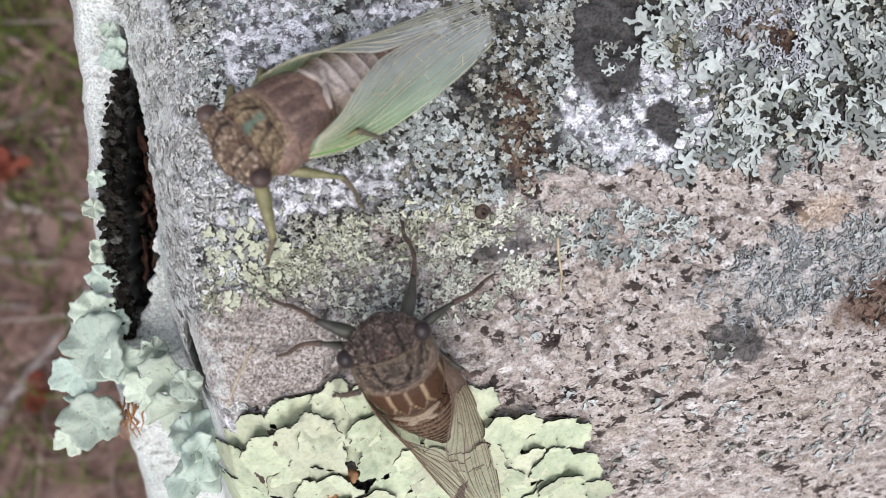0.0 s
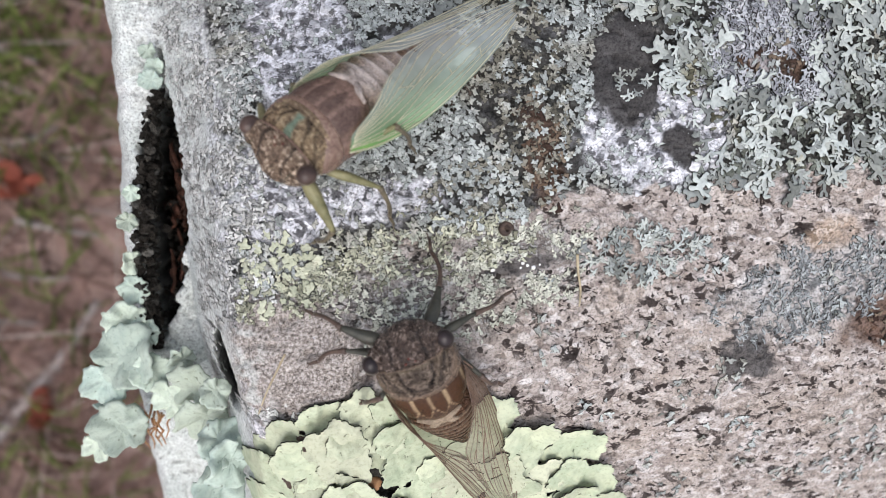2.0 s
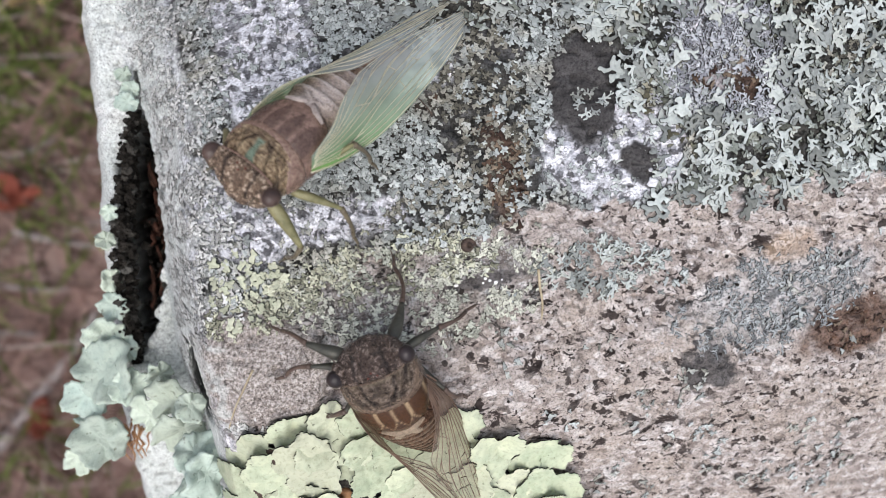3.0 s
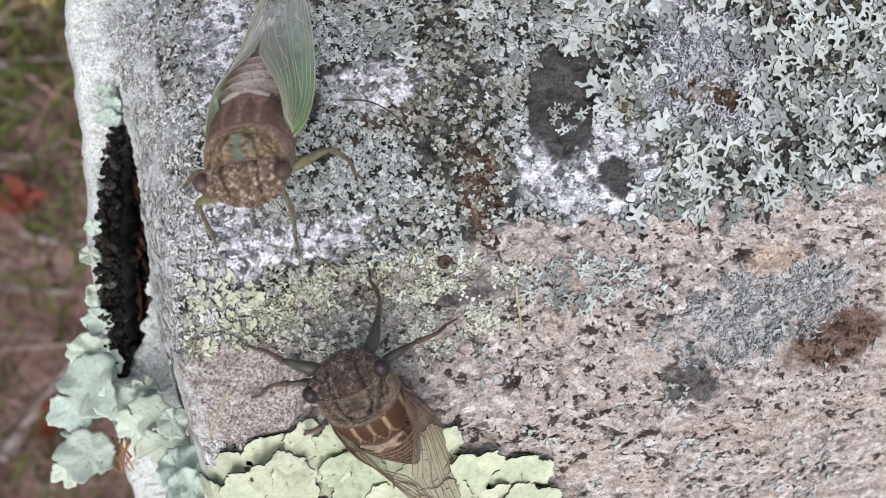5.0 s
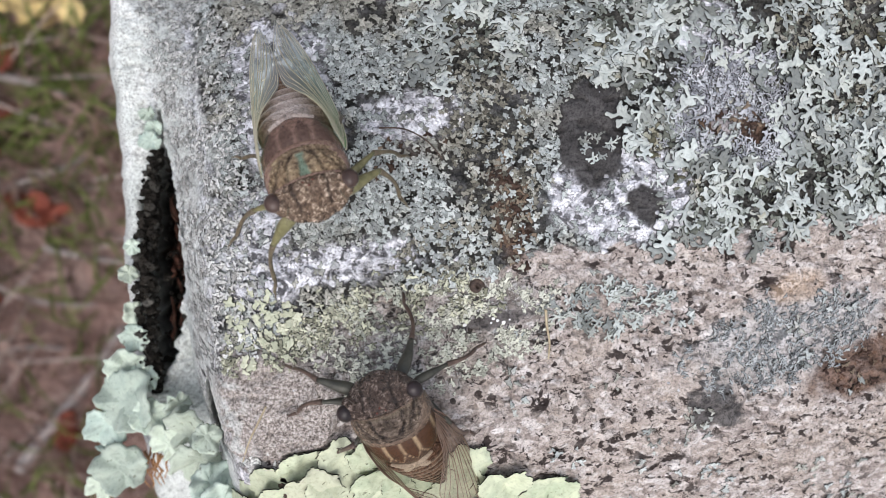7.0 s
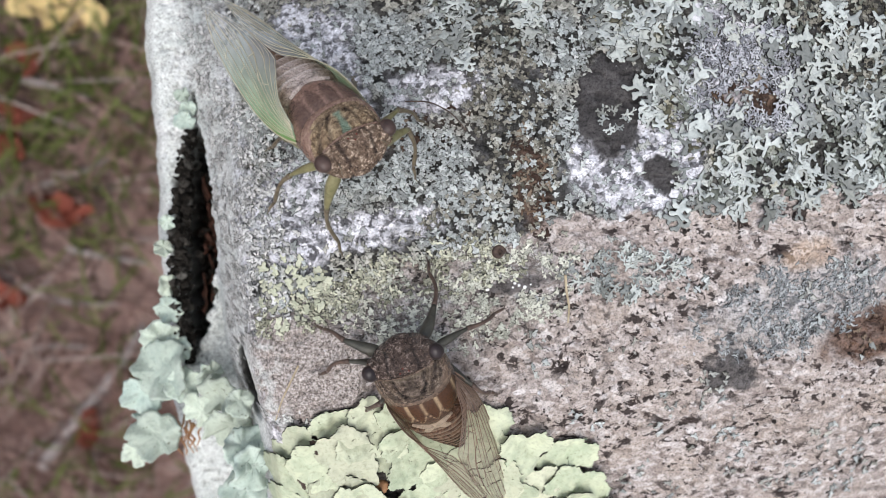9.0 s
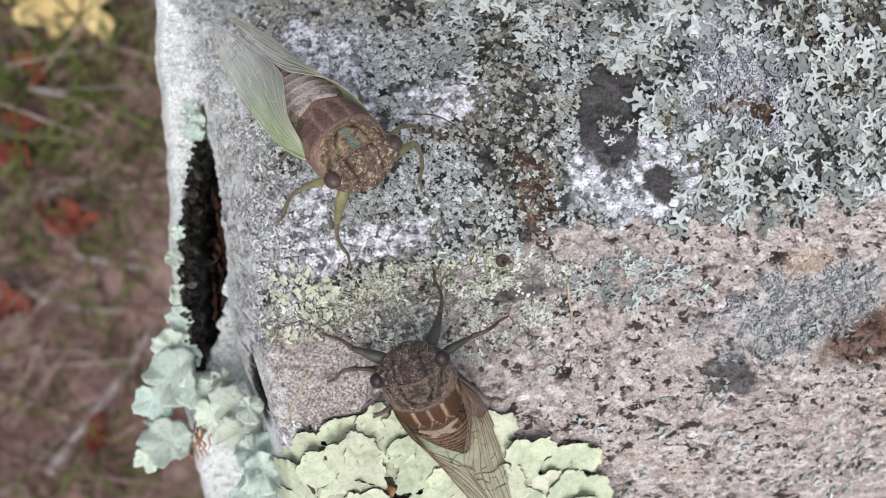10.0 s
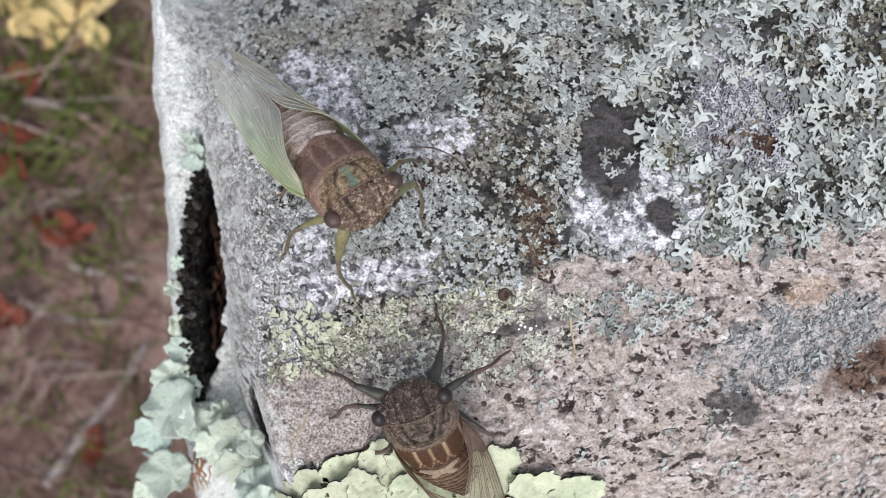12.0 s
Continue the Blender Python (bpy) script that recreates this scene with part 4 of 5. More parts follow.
def cicada_palette(fresh):
    """fresh: the newly moulted one, paler, with green wing bases."""
    name = "fresh_cicada" if fresh else "dark_cicada"
    p = {}
    k = 0.78 if fresh else 0.56
    tint = (0.97, 0.97, 0.93) if fresh else (0.98, 0.96, 0.93)
    sc = lambda c: tuple(k * v * h for v, h in zip(c, tint))
    hard = (lambda c: (0.56 * sc(c)[0], 0.56 * sc(c)[1], 0.62 * sc(c)[2])) if not fresh else sc
    p["head"] = insect_material(name + "_head", [(0.33, hard((0.06, 0.040, 0.032))), (0.44, hard((0.20, 0.135, 0.098))), (0.56, hard((0.36, 0.25, 0.18))), (0.62, hard((1.25, 1.0, 0.80)))], 1500, 0.16, 0.55 if not fresh else 0.42, mark=sc((0.035, 0.022, 0.018)))
    p["prono"] = insect_material(name + "_pronotum", [(0.34, hard((0.11, 0.072, 0.047))), (0.50, hard((0.36, 0.25, 0.155))), (0.64, hard((0.74, 0.57, 0.37) if fresh else (1.15, 0.90, 0.66)))], 1100, 0.20, 0.5, mark=sc((0.030, 0.018, 0.014)), second=(0.16, 0.23, 0.17) if fresh else sc((0.52, 0.42, 0.31)))
    p["collar"] = insect_material(name + "_collar", [(0.34, sc((0.17, 0.105, 0.085)) if fresh else sc((0.10, 0.066, 0.05))), (0.50, sc((0.28, 0.175, 0.14)) if fresh else sc((0.22, 0.15, 0.105))), (0.66, sc((0.42, 0.29, 0.23)) if fresh else sc((0.40, 0.29, 0.21)))], 900, 0.20, relief=0.0002)
    p["meso"] = insect_material(name + "_mesonotum", [(0.36, sc((0.16, 0.095, 0.075)) if fresh else (0.036, 0.020, 0.013)), (0.6, sc((0.30, 0.19, 0.155)) if fresh else (0.085, 0.048, 0.030))], 700, 0.22, 0.42 if fresh else 0.25, mark=sc((0.062, 0.037, 0.032)) if fresh else (0.062, 0.027, 0.012), second=(0.30, 0.22, 0.19) if fresh else (0.44, 0.32, 0.19), relief=0.00015)
    p["abdomen"] = insect_material(name + "_abdomen", [(0.36, sc((0.10, 0.056, 0.042)) if fresh else (0.028, 0.012, 0.007)), (0.5, sc((0.24, 0.15, 0.11)) if fresh else (0.085, 0.040, 0.021)), (0.68, sc((0.42, 0.30, 0.23)) if fresh else (0.24, 0.135, 0.085))], 900, 0.24, 0.42 if fresh else 0.25, second=(0.60, 0.52, 0.48) if fresh else (0.46, 0.36, 0.26))
    p["eye"] = plain(name + "_eye", (0.030, 0.019, 0.017) if fresh else (0.012, 0.009, 0.009), (0.095, 0.062, 0.052) if fresh else (0.035, 0.025, 0.026), 500, 0.30, 0.30)
    p["ocellus"] = plain("ocellus", (0.10, 0.02, 0.015), (0.2, 0.05, 0.03), 900, 0.2, 0.6)
    p["leg"] = plain(name + "_leg", (0.11, 0.105, 0.045) if fresh else (0.028, 0.028, 0.023), (0.25, 0.23, 0.12) if fresh else (0.075, 0.072, 0.055), 700, 0.4, 0.35)
    p["shin"] = plain(name + "_shin", (0.08, 0.062, 0.04) if fresh else (0.05, 0.032, 0.026), (0.17, 0.14, 0.09) if fresh else (0.13, 0.09, 0.07), 700, 0.4, 0.35)
    p["vein"] = plain(name + "_vein", (0.34, 0.31, 0.21) if fresh else (0.085, 0.048, 0.03), (0.56, 0.52, 0.40) if fresh else (0.19, 0.12, 0.08), 260, 0.4, 0.4)
    # milky tip of the fresh wing: reflected sky put into colour and opacity
    p["wing"] = wing_material(name + "_wing", (0.22, 0.46, 0.10) if fresh else (0.20, 0.13, 0.10), (0.66, 0.72, 0.74) if fresh else (0.42, 0.34, 0.30), (0.62, 0.34) if fresh else (0.40, 0.24), (0.50, 0.80, 0.30) if fresh else (0.80, 0.72, 0.64))
    return p


def loft(rings, n=32, power=2.2):
    """Rings of (y, x half-width, top, bottom, z) in mm: a closed body along y."""
    a = np.linspace(0, 2 * np.pi, n, endpoint=False)
    ca, sa = np.cos(a), np.sin(a)
    cx, sx = np.sign(ca) * np.abs(ca) ** (2 / power), np.sign(sa) * np.abs(sa) ** (2 / power)
    verts = [np.stack([w * cx, np.full(n, y), z + np.where(sx > 0, t, b) * sx], -1) for y, w, t, b, z in rings]
    faces = [tuple(f)[::-1] for f in grid_faces(len(rings), n, True)] + [tuple(range(n)), tuple(range((len(rings) - 1) * n, len(rings) * n))[::-1]]
    return np.concatenate(verts), faces


def smooth_rings(rings, steps=4):
    r = np.array(rings, float)
    t = np.arange(len(r))
    tt = np.linspace(0, len(r) - 1, (len(r) - 1) * steps + 1)
    out = []
    for s in tt:
        i = min(int(s), len(r) - 2)
        f = s - i
        p0, p1, p2, p3 = r[max(i - 1, 0)], r[i], r[i + 1], r[min(i + 2, len(r) - 1)]
        v = 0.5 * (2 * p1 + (p2 - p0) * f + (2 * p0 - 5 * p1 + 4 * p2 - p3) * f * f + (3 * p1 - p0 - 3 * p2 + p3) * f ** 3)
        v[1:4] = np.maximum(v[1:4], 0.05)
        out.append(v)
    return out


def body_mesh(name, verts, faces, mark=None, second=None):
    me = mesh_of(name, np.asarray(verts) * MM, faces)
    for key, val in (("mark", mark), ("second", second)):
        if val is not None:
            me.attributes.new(key, "FLOAT", "POINT").data.foreach_set("value", np.asarray(val, np.float32))
    return me


COSTA = [(5.3, 2.9, 0.4), (5.8, -2.0, -1.6), (5.9, -9.0, -2.6), (5.4, -17.0, -2.3), (4.4, -25.0, -1.3), (3.0, -31.0, -0.4), (1.4, -34.6, 0.2)]
INNER = [(4.7, 2.2, 2.6), (4.2, -1.5, 3.9), (2.9, -4.5, 4.4), (1.4, -8.0, 3.9), (0.2, -12.0, 3.3), (0.0, -22.0, 2.2), (1.4, -34.6, 0.3)]


def curve_at(points, t):
    r = np.array(points, float)
    s = np.clip(t, 0, 1) * (len(r) - 1)
    i = min(int(s), len(r) - 2)
    f = s - i
    p0, p1, p2, p3 = r[max(i - 1, 0)], r[i], r[i + 1], r[min(i + 2, len(r) - 1)]
    return 0.5 * (2 * p1 + (p2 - p0) * f + (2 * p0 - 5 * p1 + 4 * p2 - p3) * f * f + (3 * p1 - p0 - 3 * p2 + p3) * f ** 3)


def wing_point(u, v, side):
    a, b = curve_at(COSTA, u), curve_at(INNER, u)
    p = a + (b - a) * v
    p[2] += 1.1 * math.sin(math.pi * v) * math.sin(math.pi * min(u * 1.1, 1)) + 0.12 * math.sin(9 * u + 11 * v)
    p[0] *= side
    return p


VEINS = [((0.02, 0.28), (0.2, 0.19), (0.45, 0.17), (0.70, 0.13), (0.90, 0.09)), ((0.03, 0.44), (0.25, 0.38), (0.5, 0.44), (0.75, 0.44), (0.96, 0.38)), ((0.03, 0.57), (0.22, 0.57), (0.5, 0.62), (0.75, 0.68), (0.95, 0.70)), ((0.04, 0.69), (0.2, 0.75), (0.45, 0.86), (0.7, 0.93)), ((0.0, 0.02), (0.5, 0.02), (0.97, 0.03)), ((0.0, 0.20), (0.3, 0.11), (0.62, 0.10), (0.80, 0.03)), ((0.02, 0.35), (0.25, 0.26), (0.5, 0.24), (0.72, 0.20), (0.90, 0.05)),
         ((0.25, 0.26), (0.45, 0.38), (0.68, 0.36), (0.93, 0.22)), ((0.03, 0.5), (0.2, 0.48), (0.42, 0.53), (0.66, 0.52), (0.95, 0.45)), ((0.42, 0.53), (0.6, 0.66), (0.90, 0.72)),
         ((0.03, 0.62), (0.18, 0.66), (0.36, 0.72), (0.55, 0.80), (0.80, 0.93)), ((0.04, 0.75), (0.2, 0.84), (0.40, 0.95)), ((0.05, 0.9), (0.3, 0.98), (0.6, 0.98), (0.97, 0.96)),
         ((0.62, 0.10), (0.66, 0.22)), ((0.52, 0.24), (0.54, 0.37)), ((0.66, 0.36), (0.68, 0.52)), ((0.60, 0.53), (0.63, 0.68)), ((0.36, 0.72), (0.40, 0.54)),
         ((0.68, 0.36), (0.78, 0.33), (0.92, 0.30)), ((0.66, 0.52), (0.78, 0.58), (0.94, 0.62)), ((0.72, 0.20), (0.80, 0.17), (0.92, 0.13)), ((0.55, 0.80), (0.68, 0.80), (0.86, 0.84)), ((0.15, 0.12), (0.32, 0.05))]


def wing_mesh(side):
    us, vs = np.linspace(0, 0.995, 44), np.linspace(0, 1, 16)
    top = np.array([wing_point(u, v, side) for u in us for v in vs])
    faces = [tuple(f) if side < 0 else tuple(f)[::-1] for f in grid_faces(len(us), len(vs))]
    me = body_mesh("forewing", top, faces)
    along = 1 - ((1 - ramp01(us, 0.05, 0.85))[:, None] * ((1 - 0.75 * vs) ** 1.1)[None]).ravel()
    me.attributes.new("along", "FLOAT", "POINT").data.foreach_set("value", along.astype(np.float32))
    return me


def vein_meshes(side):
    """Each vein of a wing as a thin raised tube."""
    for line in VEINS:
        pts = [np.array([u, v, 0.0]) for u, v in line]
        path = [curve_at(pts, t) for t in np.linspace(0, 1, 5 * len(pts))] if len(pts) > 2 else [pts[0] + (pts[1] - pts[0]) * t for t in np.linspace(0, 1, 5)]
        p3 = np.array([wing_point(min(max(q[0], 0), 0.985), min(max(q[1], 0), 1), side) + (0, 0, 0.05) for q in path])
        thick = 0.12 if line[-1] == (0.97, 0.03) else 0.07
        yield body_mesh("vein", *tube(p3, np.linspace(thick, thick * 0.5, len(p3)), 5))


HIPS = {"front_left": (-2.5, 7.4, -2.4), "front_right": (2.5, 7.4, -2.4), "middle_left": (-3.4, 4.8, -3.0), "middle_right": (3.4, 4.8, -3.0), "hind_left": (-3.3, 1.6, -3.2), "hind_right": (3.3, 1.6, -3.2)}
FEMUR = {"front": 7.4, "middle": 6.8, "hind": 7.0}
SHIN = {"front": 11.0, "middle": 10.5, "hind": 11.5}


def femur_mesh(length, fat):
    pts = np.array([(0, t * length, 0.25 * math.sin(3.1 * t)) for t in np.linspace(0, 1, 9)])
    v, f = tube(pts, [0.55 * fat, 0.9 * fat, 1.08 * fat, 1.1 * fat, 1.0 * fat, 0.86 * fat, 0.68 * fat, 0.58 * fat, 0.42 * fat], 10)
    return body_mesh("leg", v, f)


def shin_mesh(length):
    s = length * 0.72
    pts = [(0.35 * math.sin(3.1 * t), t * s, 0.55 * math.sin(3.1 * t)) for t in np.linspace(0, 1, 12)]
    pieces = [tube(np.array(pts), [0.40, 0.38, 0.33, 0.30, 0.28, 0.27, 0.27, 0.27, 0.28, 0.30, 0.30, 0.24], 9)]
    for t in (0.45, 0.68, 0.92):
        for x in (-1, 1):
            pieces.append(tube(np.array([(0.2 * x + 0.35 * math.sin(3.1 * t), t * s, 0.5 * math.sin(3.1 * t)), (0.55 * x + 0.3, t * s + 0.5, 0.4 * math.sin(3.1 * t))]), [0.09, 0.02], 4))
    return body_mesh("shin", *joined(pieces))


def foot_mesh(length):
    s = length * 0.72
    pts = [(0, s, 0), (0, s + 0.35 * (length - s), 0.1), (0, s + 0.75 * (length - s), 0.22), (0, length, 0.1)]
    pieces = [tube(np.array(pts), [0.22, 0.25, 0.2, 0.14], 7)]
    for x in (-1, 1):
        pieces.append(tube(np.array([(0, length - 0.1, 0.1), (0.3 * x, length + 0.35, 0.15), (0.38 * x, length + 0.55, -0.15)]), [0.1, 0.07, 0.02], 4))
    return body_mesh("foot", *joined(pieces))


def leg_pose(body, key, foot, spread, reach):
    """Poses of upper leg (in the body) and of the shin (in the upper leg) that bring the foot to a place in the world (m)."""
    kind = key.split("_")[0]
    a, b = FEMUR[kind] * reach * MM, SHIN[kind] * reach * MM
    hip = Vector(HIPS[key]) * MM
    goal = body.inverted() @ Vector(foot)
    way = goal - hip
    dist = min(max(way.length, abs(a - b) + 0.0004), a + b - 0.0004)
    way.normalize()
    side = -1 if key.endswith("left") else 1
    up = Vector((spread[0] * side, spread[1], spread[2]))
    up = (up - way * up.dot(way)).normalized()
    c = (a * a + dist * dist - b * b) / (2 * a * dist)
    knee = hip + way * (a * c) + up * (a * math.sqrt(max(0, 1 - c * c)))

    def along(p, q):
        y = (q - p).normalized()
        x = y.cross(up)
        x = x.normalized() if x.length > 1e-6 else Vector((1, 0, 0))
        z = x.cross(y)
        return Matrix.Translation(p) @ Matrix((x, y, z)).transposed().to_4x4()
    upper = along(hip, knee)
    end = hip + way * dist
    shin = along(knee, end)
    return upper, upper.inverted() @ shin


def build_cicada(label, fresh, at, splay=(0, 0), reach=1.0, tip_up=0.0):
    p = cicada_palette(fresh)
    root = thing("cicada", None, None, label, "cicada", "cicadas on the boulder", at=at)
    # head: a lumpy bar between two bulging eyes, with a swollen face below its front
    v, f = loft(smooth_rings([(7.2, 3.8, 1.5, 2.6, 0.1), (7.7, 4.3, 2.0, 3.0, 0.1), (8.4, 4.45, 2.15, 3.2, 0.0), (9.0, 4.2, 1.95, 3.1, -0.1), (9.45, 3.7, 1.6, 2.8, -0.35), (9.75, 3.1, 1.2, 2.3, -0.6), (9.95, 2.3, 0.7, 1.5, -1.0)], 10), 110, 2.5)
    ax, y = np.abs(v[:, 0]), v[:, 1]
    lump = 0.7 * bell(ax - 1.15, 0.5) * bell(y - 8.9, 0.6) + 0.5 * bell(ax - 2.7, 0.6) * bell(y - 8.7, 0.7) - 0.9 * bell(ax, 0.22) * ramp01(y, 8.6, 9.3) - 0.6 * bell(ax - 1.95 - 0.15 * np.sin(3 * y), 0.22)
    crinkle = np.sin(v[:, 0] * 6.3 + 2.1 * np.sin(y * 3.7)) * np.sin(y * 7.1 + 1.7 * np.sin(v[:, 0] * 4.1))
    v[:, 2] += (0.26 * lump + (0.07 if fresh else 0.11) * crinkle) * (v[:, 2] > -1)
    head = part("head", body_mesh("head", v, f, np.clip(0.9 * bell(ax - 1.95 - 0.15 * np.sin(3 * y), 0.20) + 0.8 * bell(ax, 0.16) * (y > 8.6), 0, 1)), p["head"], root)
    v, f = egg((0, 9.1, -1.5), (2.3, 1.35, 2.0), 40, 30)
    v[:, 1] += 0.10 * np.sin(v[:, 2] * 7) * (v[:, 1] > 9.3) * np.clip(np.abs(v[:, 0]) * 1.5, 0, 1)
    part("face", body_mesh("face", v, f, np.zeros(len(v))), p["head"], root, "bulging ridged face plate")
    for s in (-1, 1):
        v, f = loft(smooth_rings([(7.3, 0.7, 0.8, 0.8, 0.3), (7.9, 1.15, 1.15, 1.3, 0.35), (8.8, 1.25, 1.15, 1.5, 0.3), (9.7, 0.8, 0.8, 0.9, 0.0)], 4), 20)
        v[:, 0] += 3.75 * s
        part("eye_socket", body_mesh("eye_socket", v, f, np.zeros(len(v))), p["head"], root)
        v, f = egg((4.58 * s, 8.65, 0.72), (1.08, 1.24, 1.05), 30, 22)
        part("eye", body_mesh("eye", v, f), p["eye"], root, "glossy dark brown compound eye")
        pts = np.array([(3.0 * s, 9.5, 0.3), (3.3 * s, 10.7, 0.4), (3.6 * s, 11.4, 0.1), (3.7 * s, 12.0, -0.3)])
        part("antenna", body_mesh("antenna", *tube(pts, [0.11, 0.06, 0.04, 0.02], 5)), p["shin"], root)
    for x, y in ((0, 9.1), (-0.6, 8.5), (0.6, 8.5)):
        v, f = egg((x, y, 2.16 - 0.25 * (y - 8.5)), (0.15, 0.15, 0.14), 8, 6)
        part("ocellus", body_mesh("ocellus", v, f), p["ocellus"], head)
    xs = np.linspace(-3.9, 3.9, 31)
    pts = np.stack([xs, 7.55 + 0.012 * xs * xs, 2.18 - 0.055 * np.abs(xs) ** 1.9], -1)
    part("head_ridge", body_mesh("head_ridge", *tube(pts, 0.13 + 0.025 * np.sin(xs * 5), 8), np.zeros(31 * 8)), p["collar"], root, "thin pale ridge behind the eyes")
    # pronotum: a waisted middle field between dark slanting furrows and wrinkled lumps
    v, f = loft(smooth_rings([(3.8, 5.0, 3.9, 3.4, 0), (4.8, 5.1, 3.95, 3.5, 0), (5.8, 4.95, 3.7, 3.4, 0), (6.6, 4.7, 3.3, 3.1, 0), (7.1, 4.45, 2.85, 2.7, 0), (7.4, 3.9, 2.1, 2.1, 0)], 14), 150)
    ax, w = np.abs(v[:, 0]), v[:, 1] - 5.0
    top = v[:, 2] > -0.5
    waist = 0.26 + 0.30 * ((w - 1.2) / 1.2) ** 2
    inner = bell(ax - (1.05 + 0.62 * w + 0.25 * np.sin(2.3 * w)), 0.30 + 0.10 * np.sin(3 * w))
    outer = bell(ax - (2.55 + 0.55 * w - 0.22 * np.sin(2.6 * w)), 0.26)
    hem = bell(w + 0.02, 0.20) * ramp01(ax, 0.3, 1.2) + bell(ax - 4.35 + 0.12 * w, 0.15)
    groove = np.clip(inner + outer + 0.8 * hem, 0, 1) * ramp01(w, -0.25, 0.05)
    wrinkle = np.sin(ax * 7 + w * 5 + 2.2 * np.sin(w * 4)) * np.sin(w * 8 - ax * 3 + 2 * np.sin(ax * 3))
    v[:, 2] += (-0.30 * groove + 0.09 * wrinkle * (w > 0.1) * (ax > waist)) * top
    field = (1 - ramp01(ax - waist, -0.05, 0.22)) * ramp01(w, 0.05, 0.4) * (1 - ramp01(w, 2.3, 2.6)) * top
    if not fresh:
        field = np.clip(0.55 * bell(ax - (1.75 + 0.58 * w), 0.09) + 0.5 * bell(ax - (3.35 + 0.35 * w), 0.09) + 0.7 * bell(w - 2.35, 0.12) + 0.35 * bell(ax - waist, 0.10) + 0.5 * np.clip(wrinkle - 0.35, 0, 1), 0, 1) * top
    part("pronotum", body_mesh("pronotum", v, f, np.clip(groove * (0.62 if fresh else 0.8) + (0.35 if fresh else 0.5) * (1 - ramp01(ax + 0.5 * wrinkle, 0.7, 2.2)), 0, 1) * top, field * (0.9 if fresh else 0.8)), p["prono"], root, "mottled brown shield with dark slanting furrows")
    # its collar: a smooth saddle-shaped band, broad at the sides
    a = np.linspace(-0.30, np.pi + 0.30, 70)
    strip = []
    for k, (drop, lift) in enumerate([(0.0, -0.30), (0.03, 0.02), (0.15, 0.12), (0.5, 0.15), (0.85, 0.10), (0.97, 0.0), (1.0, -0.30)]):
        side_ = np.abs(np.cos(a)) ** 2.5
        yb, yf = 3.2 + 0.2 * side_, 4.25 + 2.3 * side_
        y = yb + (yf - yb) * drop
        wide = 5.05 + lift - 0.10 * np.clip(y - 4.8, 0, 9) ** 1.3
        high = 3.85 + lift - 0.16 * np.clip(y - 4.2, 0, 9) ** 1.5
        strip.append(np.stack([wide * np.sign(np.cos(a)) * np.abs(np.cos(a)) ** (2 / 2.2), y, high * np.sign(np.sin(a)) * np.abs(np.sin(a)) ** (2 / 2.2)], -1))
    v = np.concatenate(strip)
    part("collar", body_mesh("collar", v, [tuple(q) for q in grid_faces(7, 70)], np.zeros(len(v)), np.zeros(len(v))), p["collar"], root, "smooth reddish-brown collar band")
    # back plate with four darker cones
    v, f = loft(smooth_rings([(-2.9, 2.4, 3.3, 2.8, 0.1), (-2.2, 3.5, 3.75, 3.3, 0.1), (-0.8, 4.5, 4.1, 3.7, 0.1), (1.0, 5.0, 4.2, 3.9, 0), (2.6, 5.05, 4.1, 4.0, 0), (3.8, 4.8, 3.7, 3.8, 0), (4.4, 4.2, 3.2, 3.4, 0)], 10), 120)
    ax, y = np.abs(v[:, 0]), v[:, 1]
    in1 = np.hypot((ax - 1.05) / (0.95 * ramp01(y, -1.6, 1.6) + 0.05), np.maximum(0, -0.2 - y) / 0.6)
    in2 = np.hypot((ax - 3.3) / (1.15 * ramp01(y, -2.4, 1.2) + 0.05), np.maximum(0, -1.0 - y) / 0.7)
    cone1, cone2 = 1 - ramp01(in1, 0.55, 1.05), 1 - ramp01(in2, 0.55, 1.05)
    rim = (bell(in1 - 1.12, 0.14) + bell(in2 - 1.10, 0.11)) * ramp01(y, -2.0, -0.8)
    v[:, 2] += (0.10 * np.maximum(cone1, cone2) - 0.08 * np.clip(rim, 0, 1)) * (v[:, 2] > 0.5)
    back = bell(y + 2.3, 0.7) * 0.5
    part("mesonotum", body_mesh("mesonotum", v, f, (0.6 if fresh else 1.0) * np.clip(np.maximum(cone1, cone2), 0, 1) * (v[:, 2] > 0.5), np.clip(rim + back, 0, 1) * (0.14 if fresh else 0.68)), p["meso"], root, "smooth glossy brown back plate with four darker cones")
    arms = [tube(np.array([(0.3 * s, -2.7, 3.55), (1.5 * s, -1.9, 3.9), (2.9 * s, -1.5, 3.45)]), [0.50, 0.40, 0.18], 12) for s in (-1, 1)]
    arms += [tube(np.array([(0.2 * s, -2.8, 3.55), (1.3 * s, -3.7, 3.5), (2.5 * s, -4.2, 3.0)]), [0.50, 0.42, 0.18], 12) for s in (-1, 1)]
    arms.append(egg((0, -2.75, 3.45), (1.1, 1.0, 0.6), 20, 12))
    v, f = joined(arms)
    part("scutellum", body_mesh("scutellum", v, f, None, np.full(len(v), 0.75 if fresh else 0.9)), p["abdomen"], root, "raised pale cross behind the back plate")
    # abdomen: nine overlapping rings that taper to the tail
    tail = -20.0 if fresh else -14.5
    ys = np.linspace(-3.0, tail, 10)
    for k in range(9):
        t0, t1 = k / 9, (k + 1) / 9
        slim = 2.3 if fresh else 1.25
        w0, w1 = 4.6 * (1 - 0.74 * t0 ** slim), 4.6 * (1 - 0.74 * t1 ** slim)
        h0, h1 = 3.5 * (1 - 0.66 * t0 ** 1.7), 3.5 * (1 - 0.66 * t1 ** 1.7)
